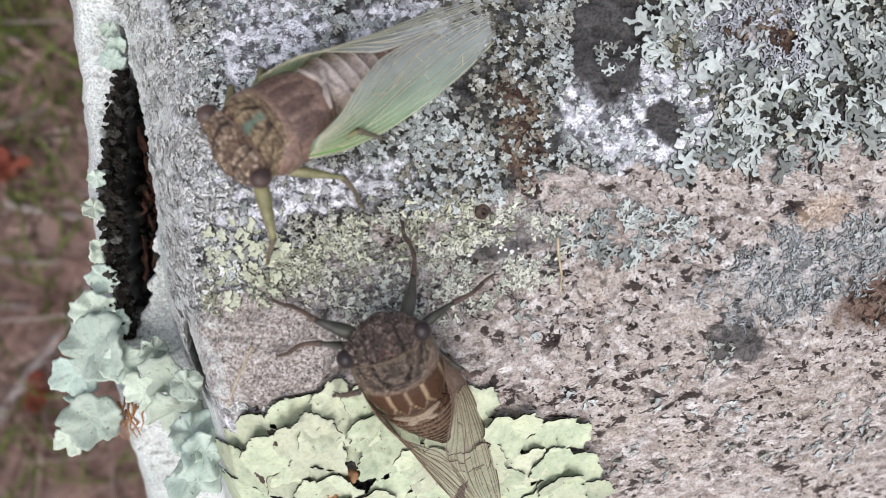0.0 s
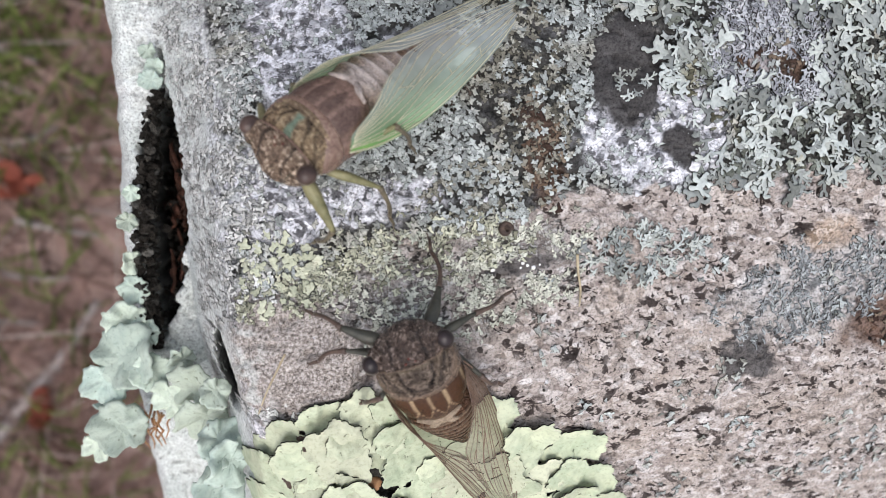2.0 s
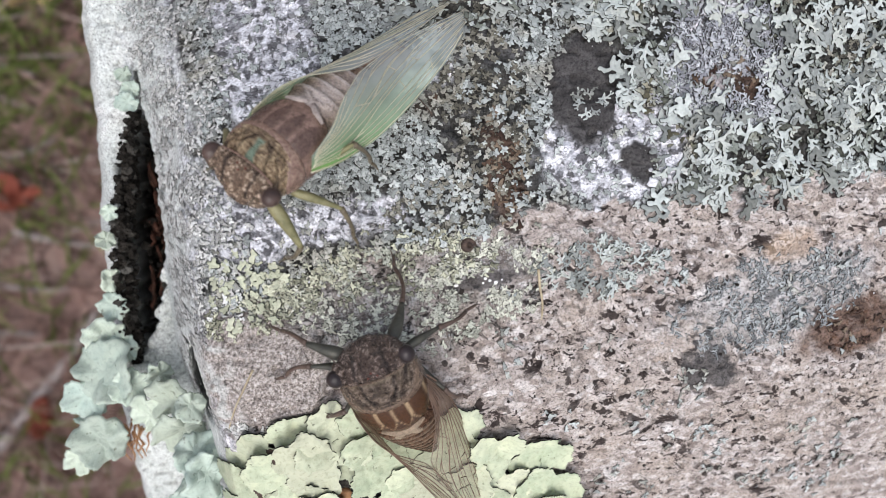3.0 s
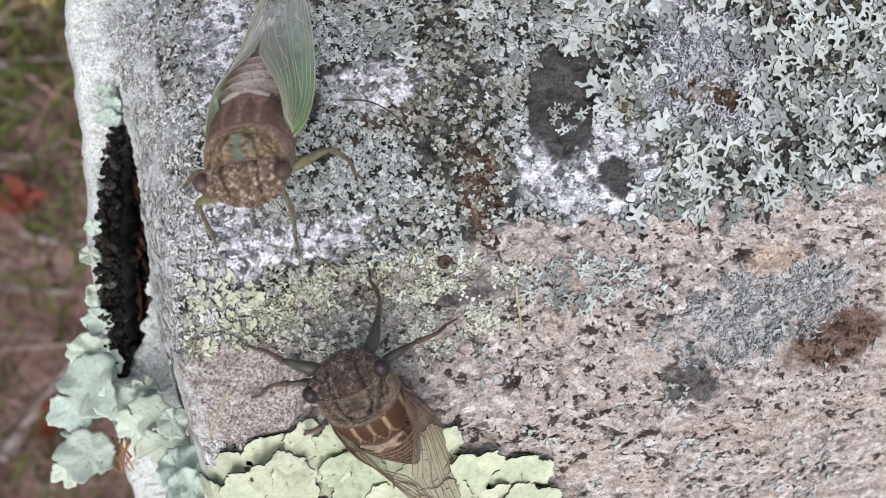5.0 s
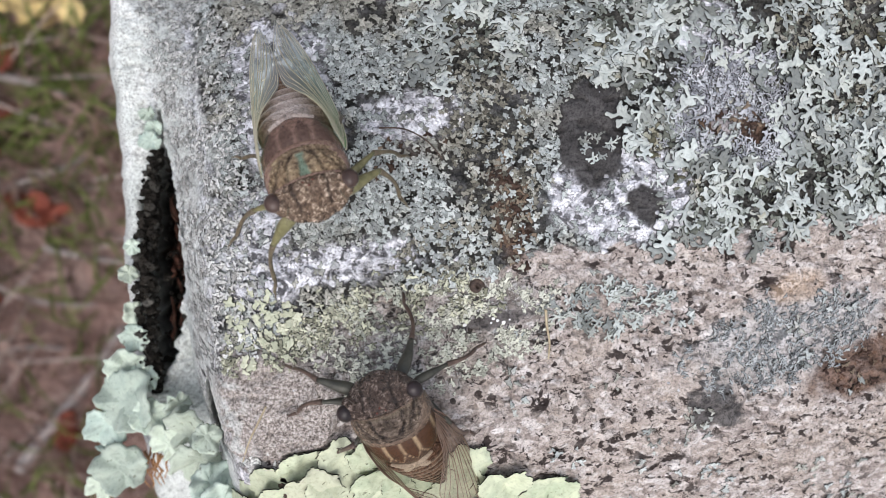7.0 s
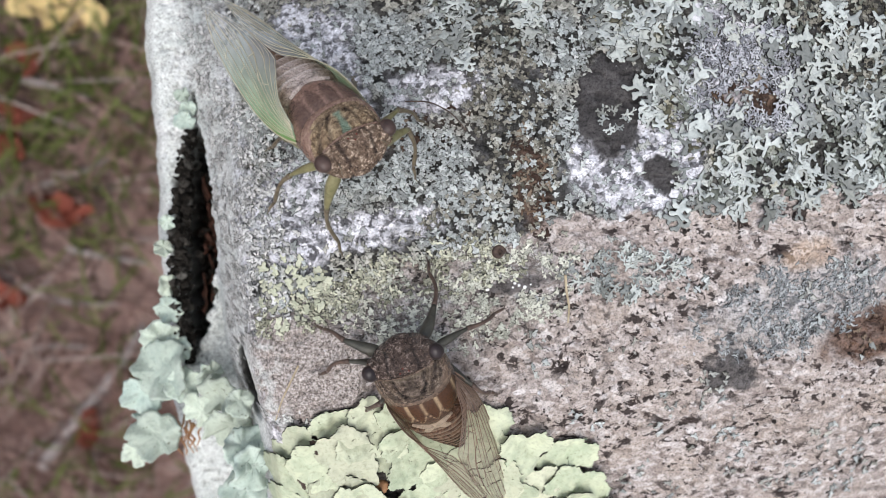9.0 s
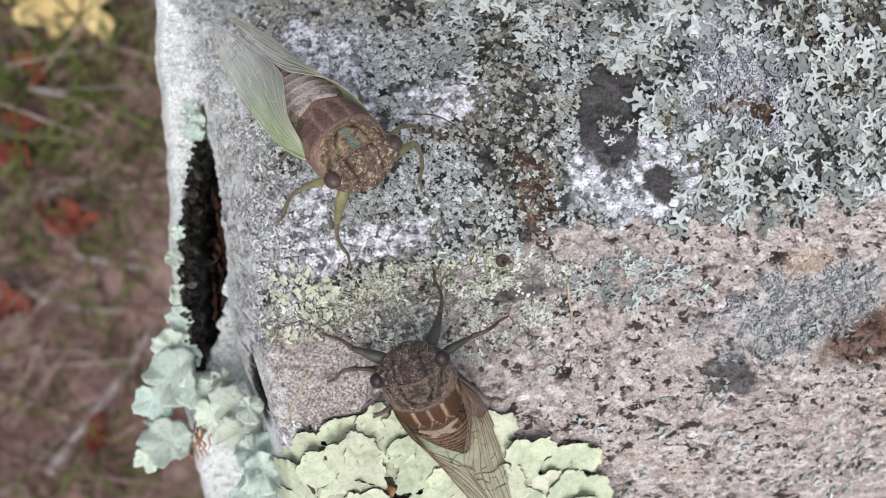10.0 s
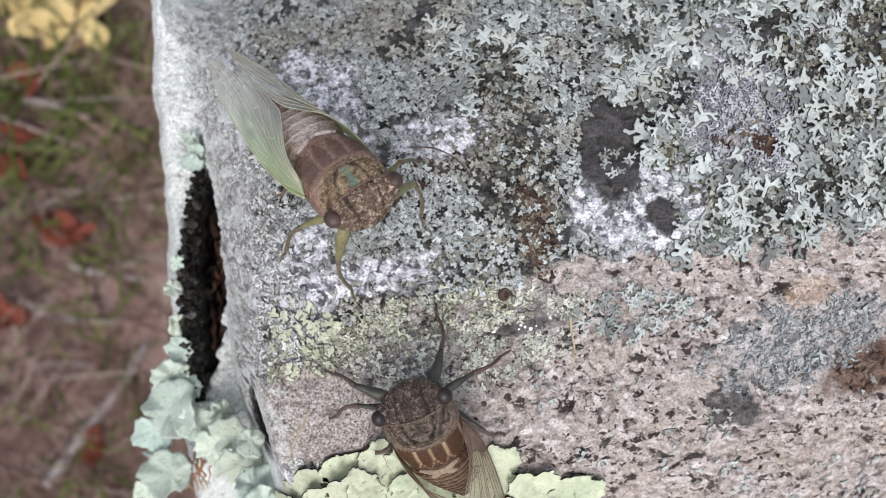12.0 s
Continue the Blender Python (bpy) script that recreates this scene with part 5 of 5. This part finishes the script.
        z0, z1 = 0.1 - 0.5 * t0, 0.1 - 0.5 * t1
        rings = [(ys[k] + 0.3, w0 * 0.93, h0 * 0.93, h0, z0), (ys[k] - 0.15, w0 * 0.98, h0 * 0.97, h0, z0), (0.5 * (ys[k] + ys[k + 1]), (w0 + w1) / 2 * 1.03, (h0 + h1) / 2 * 1.05, (h0 + h1) / 2, (z0 + z1) / 2),
                 (ys[k + 1] + 0.3, w1 * 1.07, h1 * 1.11, h1, z1), (ys[k + 1] + 0.05, w1 * 1.03, h1 * 1.06, h1, z1), (ys[k + 1], w1 * 0.92, h1 * 0.90, h1 * 0.9, z1)]
        v, f = loft(smooth_rings(rings, 3), 48)
        v[:, 2] += 0.05 * np.sin(v[:, 0] * 5 + k) * np.sin(v[:, 1] * 7)
        pale = bell(v[:, 1] - ys[k + 1] - 0.3, 0.28) * (0.45 if fresh else 0.4) + (0.95 - 0.2 * k if k < 4 and fresh else 0.0) * bell(v[:, 0] + 0.4 * np.sin(v[:, 1] * 3), 2.4)
        part("abdomen_ring", body_mesh("abdomen_ring", v, f, None, np.clip(pale, 0, 1) * (v[:, 2] > z0)), p["abdomen"], root)
    v, f = egg((0, tail - 0.3, -0.3), (1.1, 1.4, 1.0), 14, 10)
    part("tail_tip", body_mesh("tail_tip", v, f), p["abdomen"], root)
    # wings, folded like a roof
    for s, open_ in ((-1, splay[0]), (1, splay[1])):
        wing = part("forewing", wing_mesh(s), p["wing"], root, "clear veined wing, green at its base" if fresh else "clear brown-veined wing")
        hinge = Vector((5.0 * s, 2.6, 1.2)) * MM
        wing.matrix_basis = Matrix.Translation(hinge) @ pose(0, 0, 0, -tip_up, 0.35 * open_ * s, open_ * s) @ Matrix.Translation(-hinge)
        for me in vein_meshes(s):
            part("vein", me, p["vein"], wing)
    # legs: upper leg with its shin and clawed foot
    legs = {}
    for key in HIPS:
        kind = key.split("_")[0]
        leg = part("leg", femur_mesh(FEMUR[kind] * reach, 0.80 if kind == "front" else 0.55), p["leg"], root)
        shin = part("shin", shin_mesh(SHIN[kind] * reach), p["shin"], leg)
        part("foot", foot_mesh(SHIN[kind] * reach), p["shin"], shin)
        legs[key] = (leg, shin)
    return root, legs


def on_rock(x, y, lift=0.0006):
    return (x * 0.01, y * 0.01, TOP + float(rock_height(x * 0.01, y * 0.01)) + lift)


# the dark cicada keeps its feet, its head up the slope; its slight sway is fitted to the camera's view
DARK_ROWS = [
    (0, -0.00894, -0.01406, 0.00632, 33.7, -10.0, 19.8),
    (0.5, -0.00897, -0.01390, 0.00646, 34.4, -10.4, 20.6),
    (1, -0.00891, -0.01359, 0.00659, 35.1, -10.8, 20.7),
    (1.5, -0.00958, -0.01360, 0.00672, 35.7, -11.2, 20.3),
    (2, -0.00951, -0.01326, 0.00685, 36.4, -11.6, 20.5),
    (2.5, -0.00931, -0.01313, 0.00699, 37.0, -11.9, 20.5),
    (3, -0.00930, -0.01308, 0.00697, 36.9, -11.8, 19.9),
    (4.8, -0.00891, -0.01222, 0.00688, 36.4, -11.4, 20.6),
    (5, -0.00882, -0.01248, 0.00688, 36.3, -11.3, 20.6),
    (5.5, -0.00897, -0.01257, 0.00685, 36.2, -11.2, 20.6),
    (6, -0.00907, -0.01245, 0.00683, 36.0, -11.1, 20.6),
    (7, -0.00915, -0.01244, 0.00683, 36.5, -11.4, 20.2),
    (9, -0.00987, -0.01316, 0.00683, 37.4, -12.1, 19.3),
    (9.5, -0.00976, -0.01325, 0.00682, 37.6, -12.2, 19.1),
    (10, -0.00990, -0.01320, 0.00684, 36.9, -11.7, 19.0),
    (10.5, -0.01004, -0.01323, 0.00687, 36.1, -11.2, 18.9),
    (11, -0.01022, -0.01325, 0.00689, 35.3, -10.7, 18.7),
    (11.5, -0.01008, -0.01346, 0.00691, 34.6, -10.2, 18.6),
    (12, -0.01019, -0.01341, 0.00693, 33.8, -9.7, 18.5),
]
DARK_AT = pose(DARK_ROWS[0][1], DARK_ROWS[0][2], TOP + DARK_ROWS[0][3], *DARK_ROWS[0][4:])
dark_cicada, dark_legs = build_cicada("dark brown cicada with clear brown-veined wings sitting on lichen", False, DARK_AT, (-1.5, 0.5), 0.80, 6.0)
DARK_KNEES = {"front_left": (0.25, 1.0, 0.45), "middle_left": (0.1, 1.0, 0.35), "front_right": (0.5, 0.1, 0.8), "middle_right": (0.2, 0.8, 0.6), "hind_left": (0.3, 0.3, 0.8), "hind_right": (0.3, 0.3, 0.8)}
DARK_FEET = {"front_left": (-2.45, -0.43), "middle_left": (-2.42, -1.13), "front_right": (-0.83, 0.47), "middle_right": (0.47, -0.22), "hind_left": (-1.81, -1.72), "hind_right": (0.15, -1.6)}

# the fresh cicada turns on the spot
FRESH_ROWS = [
    (0, -0.01994, 0.01780, 0.00744, 25.9, 22.9, -232.1),
    (0.5, -0.02000, 0.01812, 0.00750, 27.3, 24.8, -231.7),
    (1, -0.02003, 0.01851, 0.00756, 28.8, 26.6, -229.7),
    (1.5, -0.02035, 0.01945, 0.00762, 30.2, 28.5, -223.5),
    (2, -0.02017, 0.01974, 0.00793, 28.8, 27.0, -222.6),
    (2.5, -0.02027, 0.02048, 0.00825, 27.4, 25.5, -222.5),
    (3, -0.02028, 0.02010, 0.00798, 30.3, 24.0, -219.2),
    (3.2, -0.02010, 0.02099, 0.00787, 31.5, 23.4, -214.1),
    (4.8, -0.02142, 0.02365, 0.00789, 48.9, 15.3, -174.0),
    (5, -0.02133, 0.02333, 0.00810, 49.4, 14.1, -172.9),
    (5.5, -0.02117, 0.02394, 0.00864, 50.7, 11.1, -166.7),
    (6, -0.02101, 0.02404, 0.00847, 54.9, 7.3, -163.1),
    (6.5, -0.02134, 0.02383, 0.00800, 53.7, 4.3, -163.6),
    (7, -0.02086, 0.02387, 0.00753, 52.4, 1.4, -162.9),
    (7.2, -0.02126, 0.02397, 0.00734, 51.9, 0.2, -162.2),
    (8.8, -0.02219, 0.02465, 0.00935, 45.4, -12.7, -153.4),
    (9, -0.02223, 0.02447, 0.00921, 44.8, -12.7, -151.4),
    (9.5, -0.02215, 0.02441, 0.00885, 43.3, -12.7, -150.9),
    (10, -0.02225, 0.02432, 0.00905, 43.5, -12.7, -150.5),
    (10.5, -0.02236, 0.02438, 0.00925, 43.7, -12.7, -150.6),
    (11, -0.02264, 0.02418, 0.00945, 43.9, -12.7, -149.5),
    (11.5, -0.02252, 0.02405, 0.00965, 44.1, -12.7, -149.4),
    (12, -0.02241, 0.02455, 0.00985, 44.4, -12.7, -150.1),
]
fresh_cicada, fresh_legs = build_cicada("freshly moulted brown cicada with green-tinted clear wings", True, pose(FRESH_ROWS[0][1], FRESH_ROWS[0][2], TOP + FRESH_ROWS[0][3], *FRESH_ROWS[0][4:]), (0, 0))
# where each foot stands (cm), and from when
FRESH_FEET = {
    "front_left": [(0.0, -2.50, 0.0), (1.5, -2.36, 0.40), (3.2, -2.29, 0.42), (4.8, -1.74, 0.68), (5.3, -1.70, 0.75), (5.8, -0.79, 1.62), (7.2, -0.72, 1.65), (8.8, -0.97, 1.60), (12.0, -0.95, 1.56)],
    "front_right": [(0.0, -2.75, 1.30), (3.2, -2.75, 1.38), (4.8, -2.88, 1.10), (5.3, -2.66, 0.45), (7.2, -2.56, 0.38), (8.8, -2.05, 0.43), (12.0, -1.97, 0.38)],
    "middle_left": [(0.0, -1.29, 0.61), (3.2, -1.29, 0.58), (4.8, -0.91, 1.36), (5.3, -0.73, 2.05), (7.2, -0.65, 2.36), (8.8, -0.78, 2.40), (12.0, -0.88, 2.52)],
    "middle_right": [(0.0, -2.40, 2.15), (3.2, -2.45, 2.30), (4.8, -3.33, 1.62), (6.0, -3.37, 1.60), (7.0, -3.25, 1.10), (12.0, -3.22, 1.01)],
    "hind_left": [(0.0, -0.95, 1.45), (3.2, -1.0, 1.6), (4.8, -1.55, 2.8), (7.2, -1.6, 3.0), (8.8, -1.8, 3.25), (12.0, -1.8, 3.25)],
    "hind_right": [(0.0, -1.85, 2.45), (3.2, -1.95, 2.6), (4.8, -3.1, 2.7), (7.2, -3.2, 2.4), (8.8, -3.2, 2.1), (12.0, -3.2, 2.1)],
}


# ---- small things on the rock ----
MAT_STRAW = plain("dry_straw", (0.30, 0.24, 0.15), (0.52, 0.44, 0.31), 500, 0.7, 0.2)
MAT_DUNG = plain("dark_husk", (0.03, 0.022, 0.02), (0.13, 0.09, 0.07), 900, 0.7, 0.2)
MAT_RUSTY = plain("rusty_rootlets", (0.28, 0.13, 0.06), (0.52, 0.30, 0.16), 700, 0.8, 0.2)


def stalk(name, label, points, radius, material, category):
    """A thin stalk through points (cm) that lie over the rock."""
    pts = np.array([on_rock(x, y, z * MM) for x, y, z in points])
    path = np.array([curve_at(pts, t) for t in np.linspace(0, 1, 24)])
    base = path[0].copy()
    me = mesh_of(name, *tube(path - base, np.linspace(radius, radius * 0.6, 24) * MM, 6))
    return thing(name, me, material, label, category, at=Matrix.Translation(base))


stalk("grass_stem", "thin dry straw-coloured stem lying on granite", [(1.20, 0.14, 0.5), (1.22, -0.1, 0.7), (1.26, -0.35, 0.8), (1.23, -0.58, 0.5)], 0.22, MAT_STRAW, "stem")
stalk("grass_stem", "thin dry tan stem on a taupe rock patch", [(-2.72, -0.98, 0.5), (-2.86, -1.25, 0.8), (-2.98, -1.5, 0.8), (-3.10, -1.85, 0.4)], 0.16, MAT_STRAW, "stem")
stalk("grass_stem", "thin brown root thread among lichen scales", [(-1.05, 2.75, 0.8), (-0.7, 2.72, 1.1), (-0.4, 2.55, 1.0), (-0.2, 2.3, 0.6)], 0.12, MAT_DUNG, "stem")


def build_husk():
    r = np.linspace(0, 2 * np.pi * 1.25, 40)
    pts = np.stack([np.cos(r) * (0.75 - 0.085 * r), np.sin(r) * (0.75 - 0.085 * r), 0.4 + 0.08 * r], -1) * MM
    me = mesh_of("husk", *tube(pts, np.linspace(0.55, 0.50, 40) * MM, 7))
    return thing("husk", me, MAT_DUNG, "small dark coiled husk stuck on the granite", "husk", at=Matrix.Translation(on_rock(0.22, 0.50, -0.0002)))


build_husk()


def build_pellet(x, y, size, material, label):
    v, f = egg((0, 0, size * 0.5), (size, size * 0.85, size * 0.8), 12, 8)
    v = v * (1 + 0.12 * np.sin(v[:, :1] * 9 / size) * np.cos(v[:, 1:2] * 7 / size))
    return thing("crystal", mesh_of("crystal", v * MM, f), material, label, "crystal", "white crystals on the granite", at=Matrix.Translation(on_rock(x, y, -0.0002)))


MAT_CRYSTAL = plain("white_crystal", (0.75, 0.75, 0.74), (0.88, 0.88, 0.88), 900, 0.4, 0.5)
build_pellet(0.05, -0.05, 0.42, MAT_CRYSTAL, "bright white quartz grain on granite")
for k in range(5):
    build_pellet(0.42 + 0.09 * (k % 4) + 0.03 * (k // 4), -0.02 + 0.06 * (k // 4) + 0.03 * (k % 2), 0.20 + 0.06 * (k % 3), MAT_CRYSTAL, "white quartz grain in a dark seam")


def build_fleck(x, y, size, material, label):
    """A lobed piece added on the leafy lichen for its dark holes and its brown spot."""
    v, f, _ = forked_lobe(int(900 + 10 * size), size, size * 0.45, 0.3, 3, size * 0.09, 0.5)
    v[:, 2] += 0.5 * (fbm(v[:, 0] * 1.5, v[:, 1] * 1.5, 2, 3) - 0.5) * size
    place = Vector((x * 0.01, y * 0.01, TOP + float(face_height(x * 0.01, y * 0.01)) + 0.0022))
    return thing("hole_patch", mesh_of("hole_patch", v * MM, f), material, label, "scrap", at=Matrix.Translation(place))


build_fleck(-1.85, -3.35, 2.6, MAT_RUSTY, "rusty brown spot in yellow-green lichen")
# two dark pieces put where the lichen only has small shaded holes
build_fleck(-2.42, -2.40, 1.5, MAT_DUNG, "dark piece standing for a shaded hole in yellow-green lichen")
build_fleck(-2.75, -2.95, 1.7, MAT_DUNG, "blackish piece standing for a shaded gap between pale lichen lobes")


def build_rootlets():
    q = np.random.default_rng(5)
    pieces = []
    for _ in range(9):
        p0 = np.array([-4.95 + q.normal(0, 0.14), -2.75 + q.normal(0, 0.08), -3.3])
        pts = [p0 + np.array([q.normal(0, 0.06), -0.12 * k, 0.04 * k + q.normal(0, 0.04)]) for k in range(5)]
        pieces.append(tube(np.array(pts) * 0.01, np.array([0.022, 0.02, 0.018, 0.014, 0.008]) * 0.01, 5))
    v, f = joined(pieces)
    return thing("rootlets", mesh_of("rootlets", v, f), MAT_RUSTY, "tuft of rusty rootlets under curled lichen", "roots", kind="stuff", at=Matrix.Translation((0, 0, TOP)))


build_rootlets()


def build_grains(name, label, box, weight, count, lo, hi, material, seed):
    """Loose and half-sunk mineral grains."""
    X, Y = scatter(count, box, weight, seed)
    q = np.random.default_rng(seed)
    pieces = []
    for x, y in zip(X, Y):
        s = lo + (hi - lo) * q.random() ** 2
        v, f = egg((0, 0, 0), (s, s * q.uniform(0.6, 1), s * 0.5), 7, 5)
        a = q.uniform(0, 6.28)
        c, n = math.cos(a), math.sin(a)
        v = np.stack([v[:, 0] * c - v[:, 1] * n, v[:, 0] * n + v[:, 1] * c, v[:, 2]], -1) * (1 + q.normal(0, 0.10, (len(v), 1)))
        z = float(rock_height(x * 0.01, y * 0.01))
        pieces.append((v * MM + np.array([x * 0.01, y * 0.01, z - 0.15 * s * MM]), f))
    v, f = joined(pieces)
    return thing(name, mesh_of(name, v, f), material, label, "grains", kind="stuff", at=Matrix.Translation((0, 0, TOP)))


MAT_SPECK = crust_material("dark_mineral", [(0, (0.02, 0.017, 0.016)), (0.6, (0.06, 0.05, 0.045)), (1, (0.12, 0.10, 0.09))])
build_grains("dark_mineral_grains", "blackish mineral grains sunk in pinkish granite", (-0.8, 6.8, -4.5, 1.0), lambda X, Y: ramp01(boundary(X) - Y, 0.05, 0.4) * (inside_rosette(X, Y) < -0.1) * ramp01(fbm(X * 1.2, Y * 2.0, 3, 91), 0.45, 0.62), 420, 0.15, 0.6, MAT_SPECK, 41)
build_grains("white_mineral_grains", "white quartz grains in the rock face", (-3.6, 6.6, -3.5, 5.0), lambda X, Y: (inside_rosette(X, Y) < -0.1) * (0.25 + 0.75 * zone_quartz_bare(X, Y)) * off_rim(X, Y, 0.1), 600, 0.10, 0.42, MAT_WHITE, 42)


# ---- litter on the ground beyond the rock ----
MAT_NEEDLE = crust_material("pine_needles", [(0, (0.09, 0.055, 0.045)), (0.5, (0.25, 0.15, 0.125)), (0.85, (0.36, 0.25, 0.21)), (1, (0.50, 0.43, 0.39))], 300)
MAT_GRASS = crust_material("grass_blades", [(0, (0.06, 0.075, 0.02)), (0.6, (0.13, 0.16, 0.045)), (1, (0.22, 0.24, 0.09))], 300)
MAT_LEAF = plain("yellow_leaf", (0.50, 0.36, 0.14), (0.68, 0.54, 0.28), 60, 0.7, 0.2, 0.0005)
MAT_RED = plain("red_leaf", (0.12, 0.03, 0.02), (0.24, 0.07, 0.045), 80, 0.7, 0.2, 0.0005)
MAT_TWIG = plain("grey_twig", (0.16, 0.13, 0.12), (0.32, 0.28, 0.27), 120, 0.8, 0.2, 0.0005)


def build_needles():
    q = np.random.default_rng(61)
    pieces = []
    for _ in range(2600):
        x, y = q.uniform(-0.52, -0.06), q.uniform(-0.36, 0.36)
        a, ln = q.uniform(0, 6.28), q.uniform(0.03, 0.09)
        d = np.array([math.cos(a), math.sin(a), q.normal(0, 0.12)])
        p0 = np.array([x, y, q.uniform(0.004, 0.02)])
        pieces.append(tube(np.array([p0 - d * ln / 2, p0 + (0, 0, 0.003), p0 + d * ln / 2]), np.array([0.5, 0.8, 0.4]) * MM, 3))
    v, f = joined(pieces)
    return thing("pine_needles", mesh_of("pine_needles", v, f), MAT_NEEDLE, "reddish-brown pine needles strewn on the ground", "needles", kind="stuff")


def build_grass():
    q = np.random.default_rng(62)
    pieces = []
    for cx, cy, n, r in ((-0.195, 0.085, 260, 0.045), (-0.225, 0.02, 90, 0.04), (-0.20, -0.185, 160, 0.05), (-0.26, 0.14, 120, 0.05), (-0.185, 0.17, 120, 0.05), (-0.17, -0.05, 50, 0.04)):
        for _ in range(n):
            x, y = cx + q.normal(0, r), cy + q.normal(0, r)
            a, ln = q.uniform(0, 6.28), q.uniform(0.015, 0.05)
            d = np.array([math.cos(a), math.sin(a), 0.0])
            pts = [np.array([x, y, 0.0]) + d * ln * t * t * 0.8 + np.array([0, 0, ln * (t - 0.35 * t * t)]) for t in (0, 0.35, 0.7, 1.0)]
            pieces.append(tube(np.array(pts), np.array([1.0, 1.1, 0.8, 0.2]) * MM, 4))
    v, f = joined(pieces)
    return thing("grass", mesh_of("grass", v, f), MAT_GRASS, "short green grass tufts in brown litter", "grass", kind="stuff")


def leaf_mesh(name, length, width, lobes, seed):
    q = np.random.default_rng(seed)
    n = 48
    ang = np.linspace(0, 2 * np.pi, n, endpoint=False)
    r = 1 + 0.30 * np.cos(lobes * ang) + 0.05 * q.normal(0, 1, n)
    rings = []
    for f in (0.05, 0.4, 0.75, 1.0):
        rings.append(np.stack([r * f * np.cos(ang) * length / 2, r * f * np.sin(ang) * width / 2, 0.004 + 0.010 * f * f * np.sin(2 * ang + seed)], -1))
    low = rings[-1] - (0, 0, 0.0006)
    inner = rings[0] - (0, 0, 0.0006)
    faces = [tuple(f) for f in grid_faces(6, n, True)] + [tuple(range(n))[::-1], tuple(range(5 * n, 6 * n))]
    return mesh_of(name, np.concatenate(rings + [low, inner]), faces)


build_needles()
build_grass()
thing("fallen_leaf", leaf_mesh("fallen_leaf", 0.058, 0.040, 5, 3), MAT_LEAF, "pale yellow lobed leaf fallen on the ground", "leaf", at=pose(-0.186, 0.132, 0.014, 8, -6, 30))
thing("fallen_leaf", leaf_mesh("fallen_leaf", 0.034, 0.018, 2, 4), MAT_LEAF, "small yellow leaf blade fallen on the ground", "leaf", at=pose(-0.212, 0.143, 0.014, 5, 4, 5))
for x, y, s, a in ((-0.212, 0.098, 0.026, 30), (-0.228, 0.045, 0.024, 80), (-0.205, 0.004, 0.028, 150), (-0.192, 0.0, 0.02, 20), (-0.24, -0.05, 0.026, 110), (-0.222, 0.062, 0.022, 10), (-0.195, -0.14, 0.024, 70)):
    thing("fallen_leaf", leaf_mesh("fallen_leaf", s, s * 0.7, 3, int(a)), MAT_RED, "dull red-brown leaf fallen among pine needles", "leaf", "red leaves in the litter", at=pose(x, y, 0.012, 6, 5, a))


def ground_twig(points, radius, label):
    path = np.array([curve_at(np.array(points, float), t) for t in np.linspace(0, 1, 16)])
    base = path[0].copy()
    me = mesh_of("twig", *tube(path - base, np.linspace(radius, radius * 0.5, 16), 7))
    return thing("twig", me, MAT_TWIG, label, "twig", "twigs on the ground", at=Matrix.Translation(base))


ground_twig([(-0.225, -0.165, 0.012), (-0.20, -0.135, 0.014), (-0.175, -0.105, 0.014), (-0.155, -0.075, 0.012)], 0.0045, "thick grey twig lying on brown litter")
ground_twig([(-0.25, -0.092, 0.010), (-0.22, -0.085, 0.012), (-0.19, -0.088, 0.012)], 0.002, "thin grey twig lying on brown litter")
ground_twig([(-0.20, -0.022, 0.010), (-0.18, -0.028, 0.012), (-0.15, -0.034, 0.012)], 0.0025, "thin pale twig lying on brown litter")
ground_twig([(-0.24, 0.012, 0.010), (-0.20, 0.022, 0.012), (-0.17, 0.034, 0.012)], 0.002, "thin grey twig among red leaves")
ground_twig([(-0.22, 0.085, 0.012), (-0.20, 0.080, 0.014), (-0.18, 0.072, 0.012)], 0.003, "short pale grey twig by a grass tuft")
ground_twig([(-0.25, -0.03, 0.010), (-0.21, -0.055, 0.012), (-0.17, -0.06, 0.012)], 0.002, "thin curved grey twig on litter")


# ---- what moves ----
def foot_place(key, t):
    rows = FRESH_FEET[key]
    ts = [r[0] for r in rows]
    return float(np.interp(t, ts, [r[1] for r in rows])), float(np.interp(t, ts, [r[2] for r in rows]))


# which way the knees bend: outwards, forwards, upwards
FRESH_KNEES = {"front_left": (0.15, 0.1, 1.0), "middle_left": (0.15, 0.1, 1.0), "hind_left": (0.35, -0.5, 0.85), "front_right": (0.1, 0.1, 1.0), "middle_right": (0.15, -0.2, 1.0), "hind_right": (0.15, -1.0, 0.4)}


def motions():
    moves = [(fresh_cicada, fresh_legs, FRESH_ROWS, foot_place, FRESH_KNEES, 1.0), (dark_cicada, dark_legs, DARK_ROWS, lambda key, t: DARK_FEET[key], DARK_KNEES, 0.80)]
    for body, legs, rows, foot, knees, reach in moves:
        body_rows = [(t, pose(x, y, TOP + z, rx, ry, rz)) for t, x, y, z, rx, ry, rz in rows]
        walk(body, body_rows)
        for key, (leg, shin) in legs.items():
            both = [(t, *leg_pose(m, key, on_rock(*foot(key, t)), knees[key], reach)) for t, m in body_rows]
            walk(leg, [(t, a) for t, a, b in both])
            walk(shin, [(t, b) for t, a, b in both])


motions()
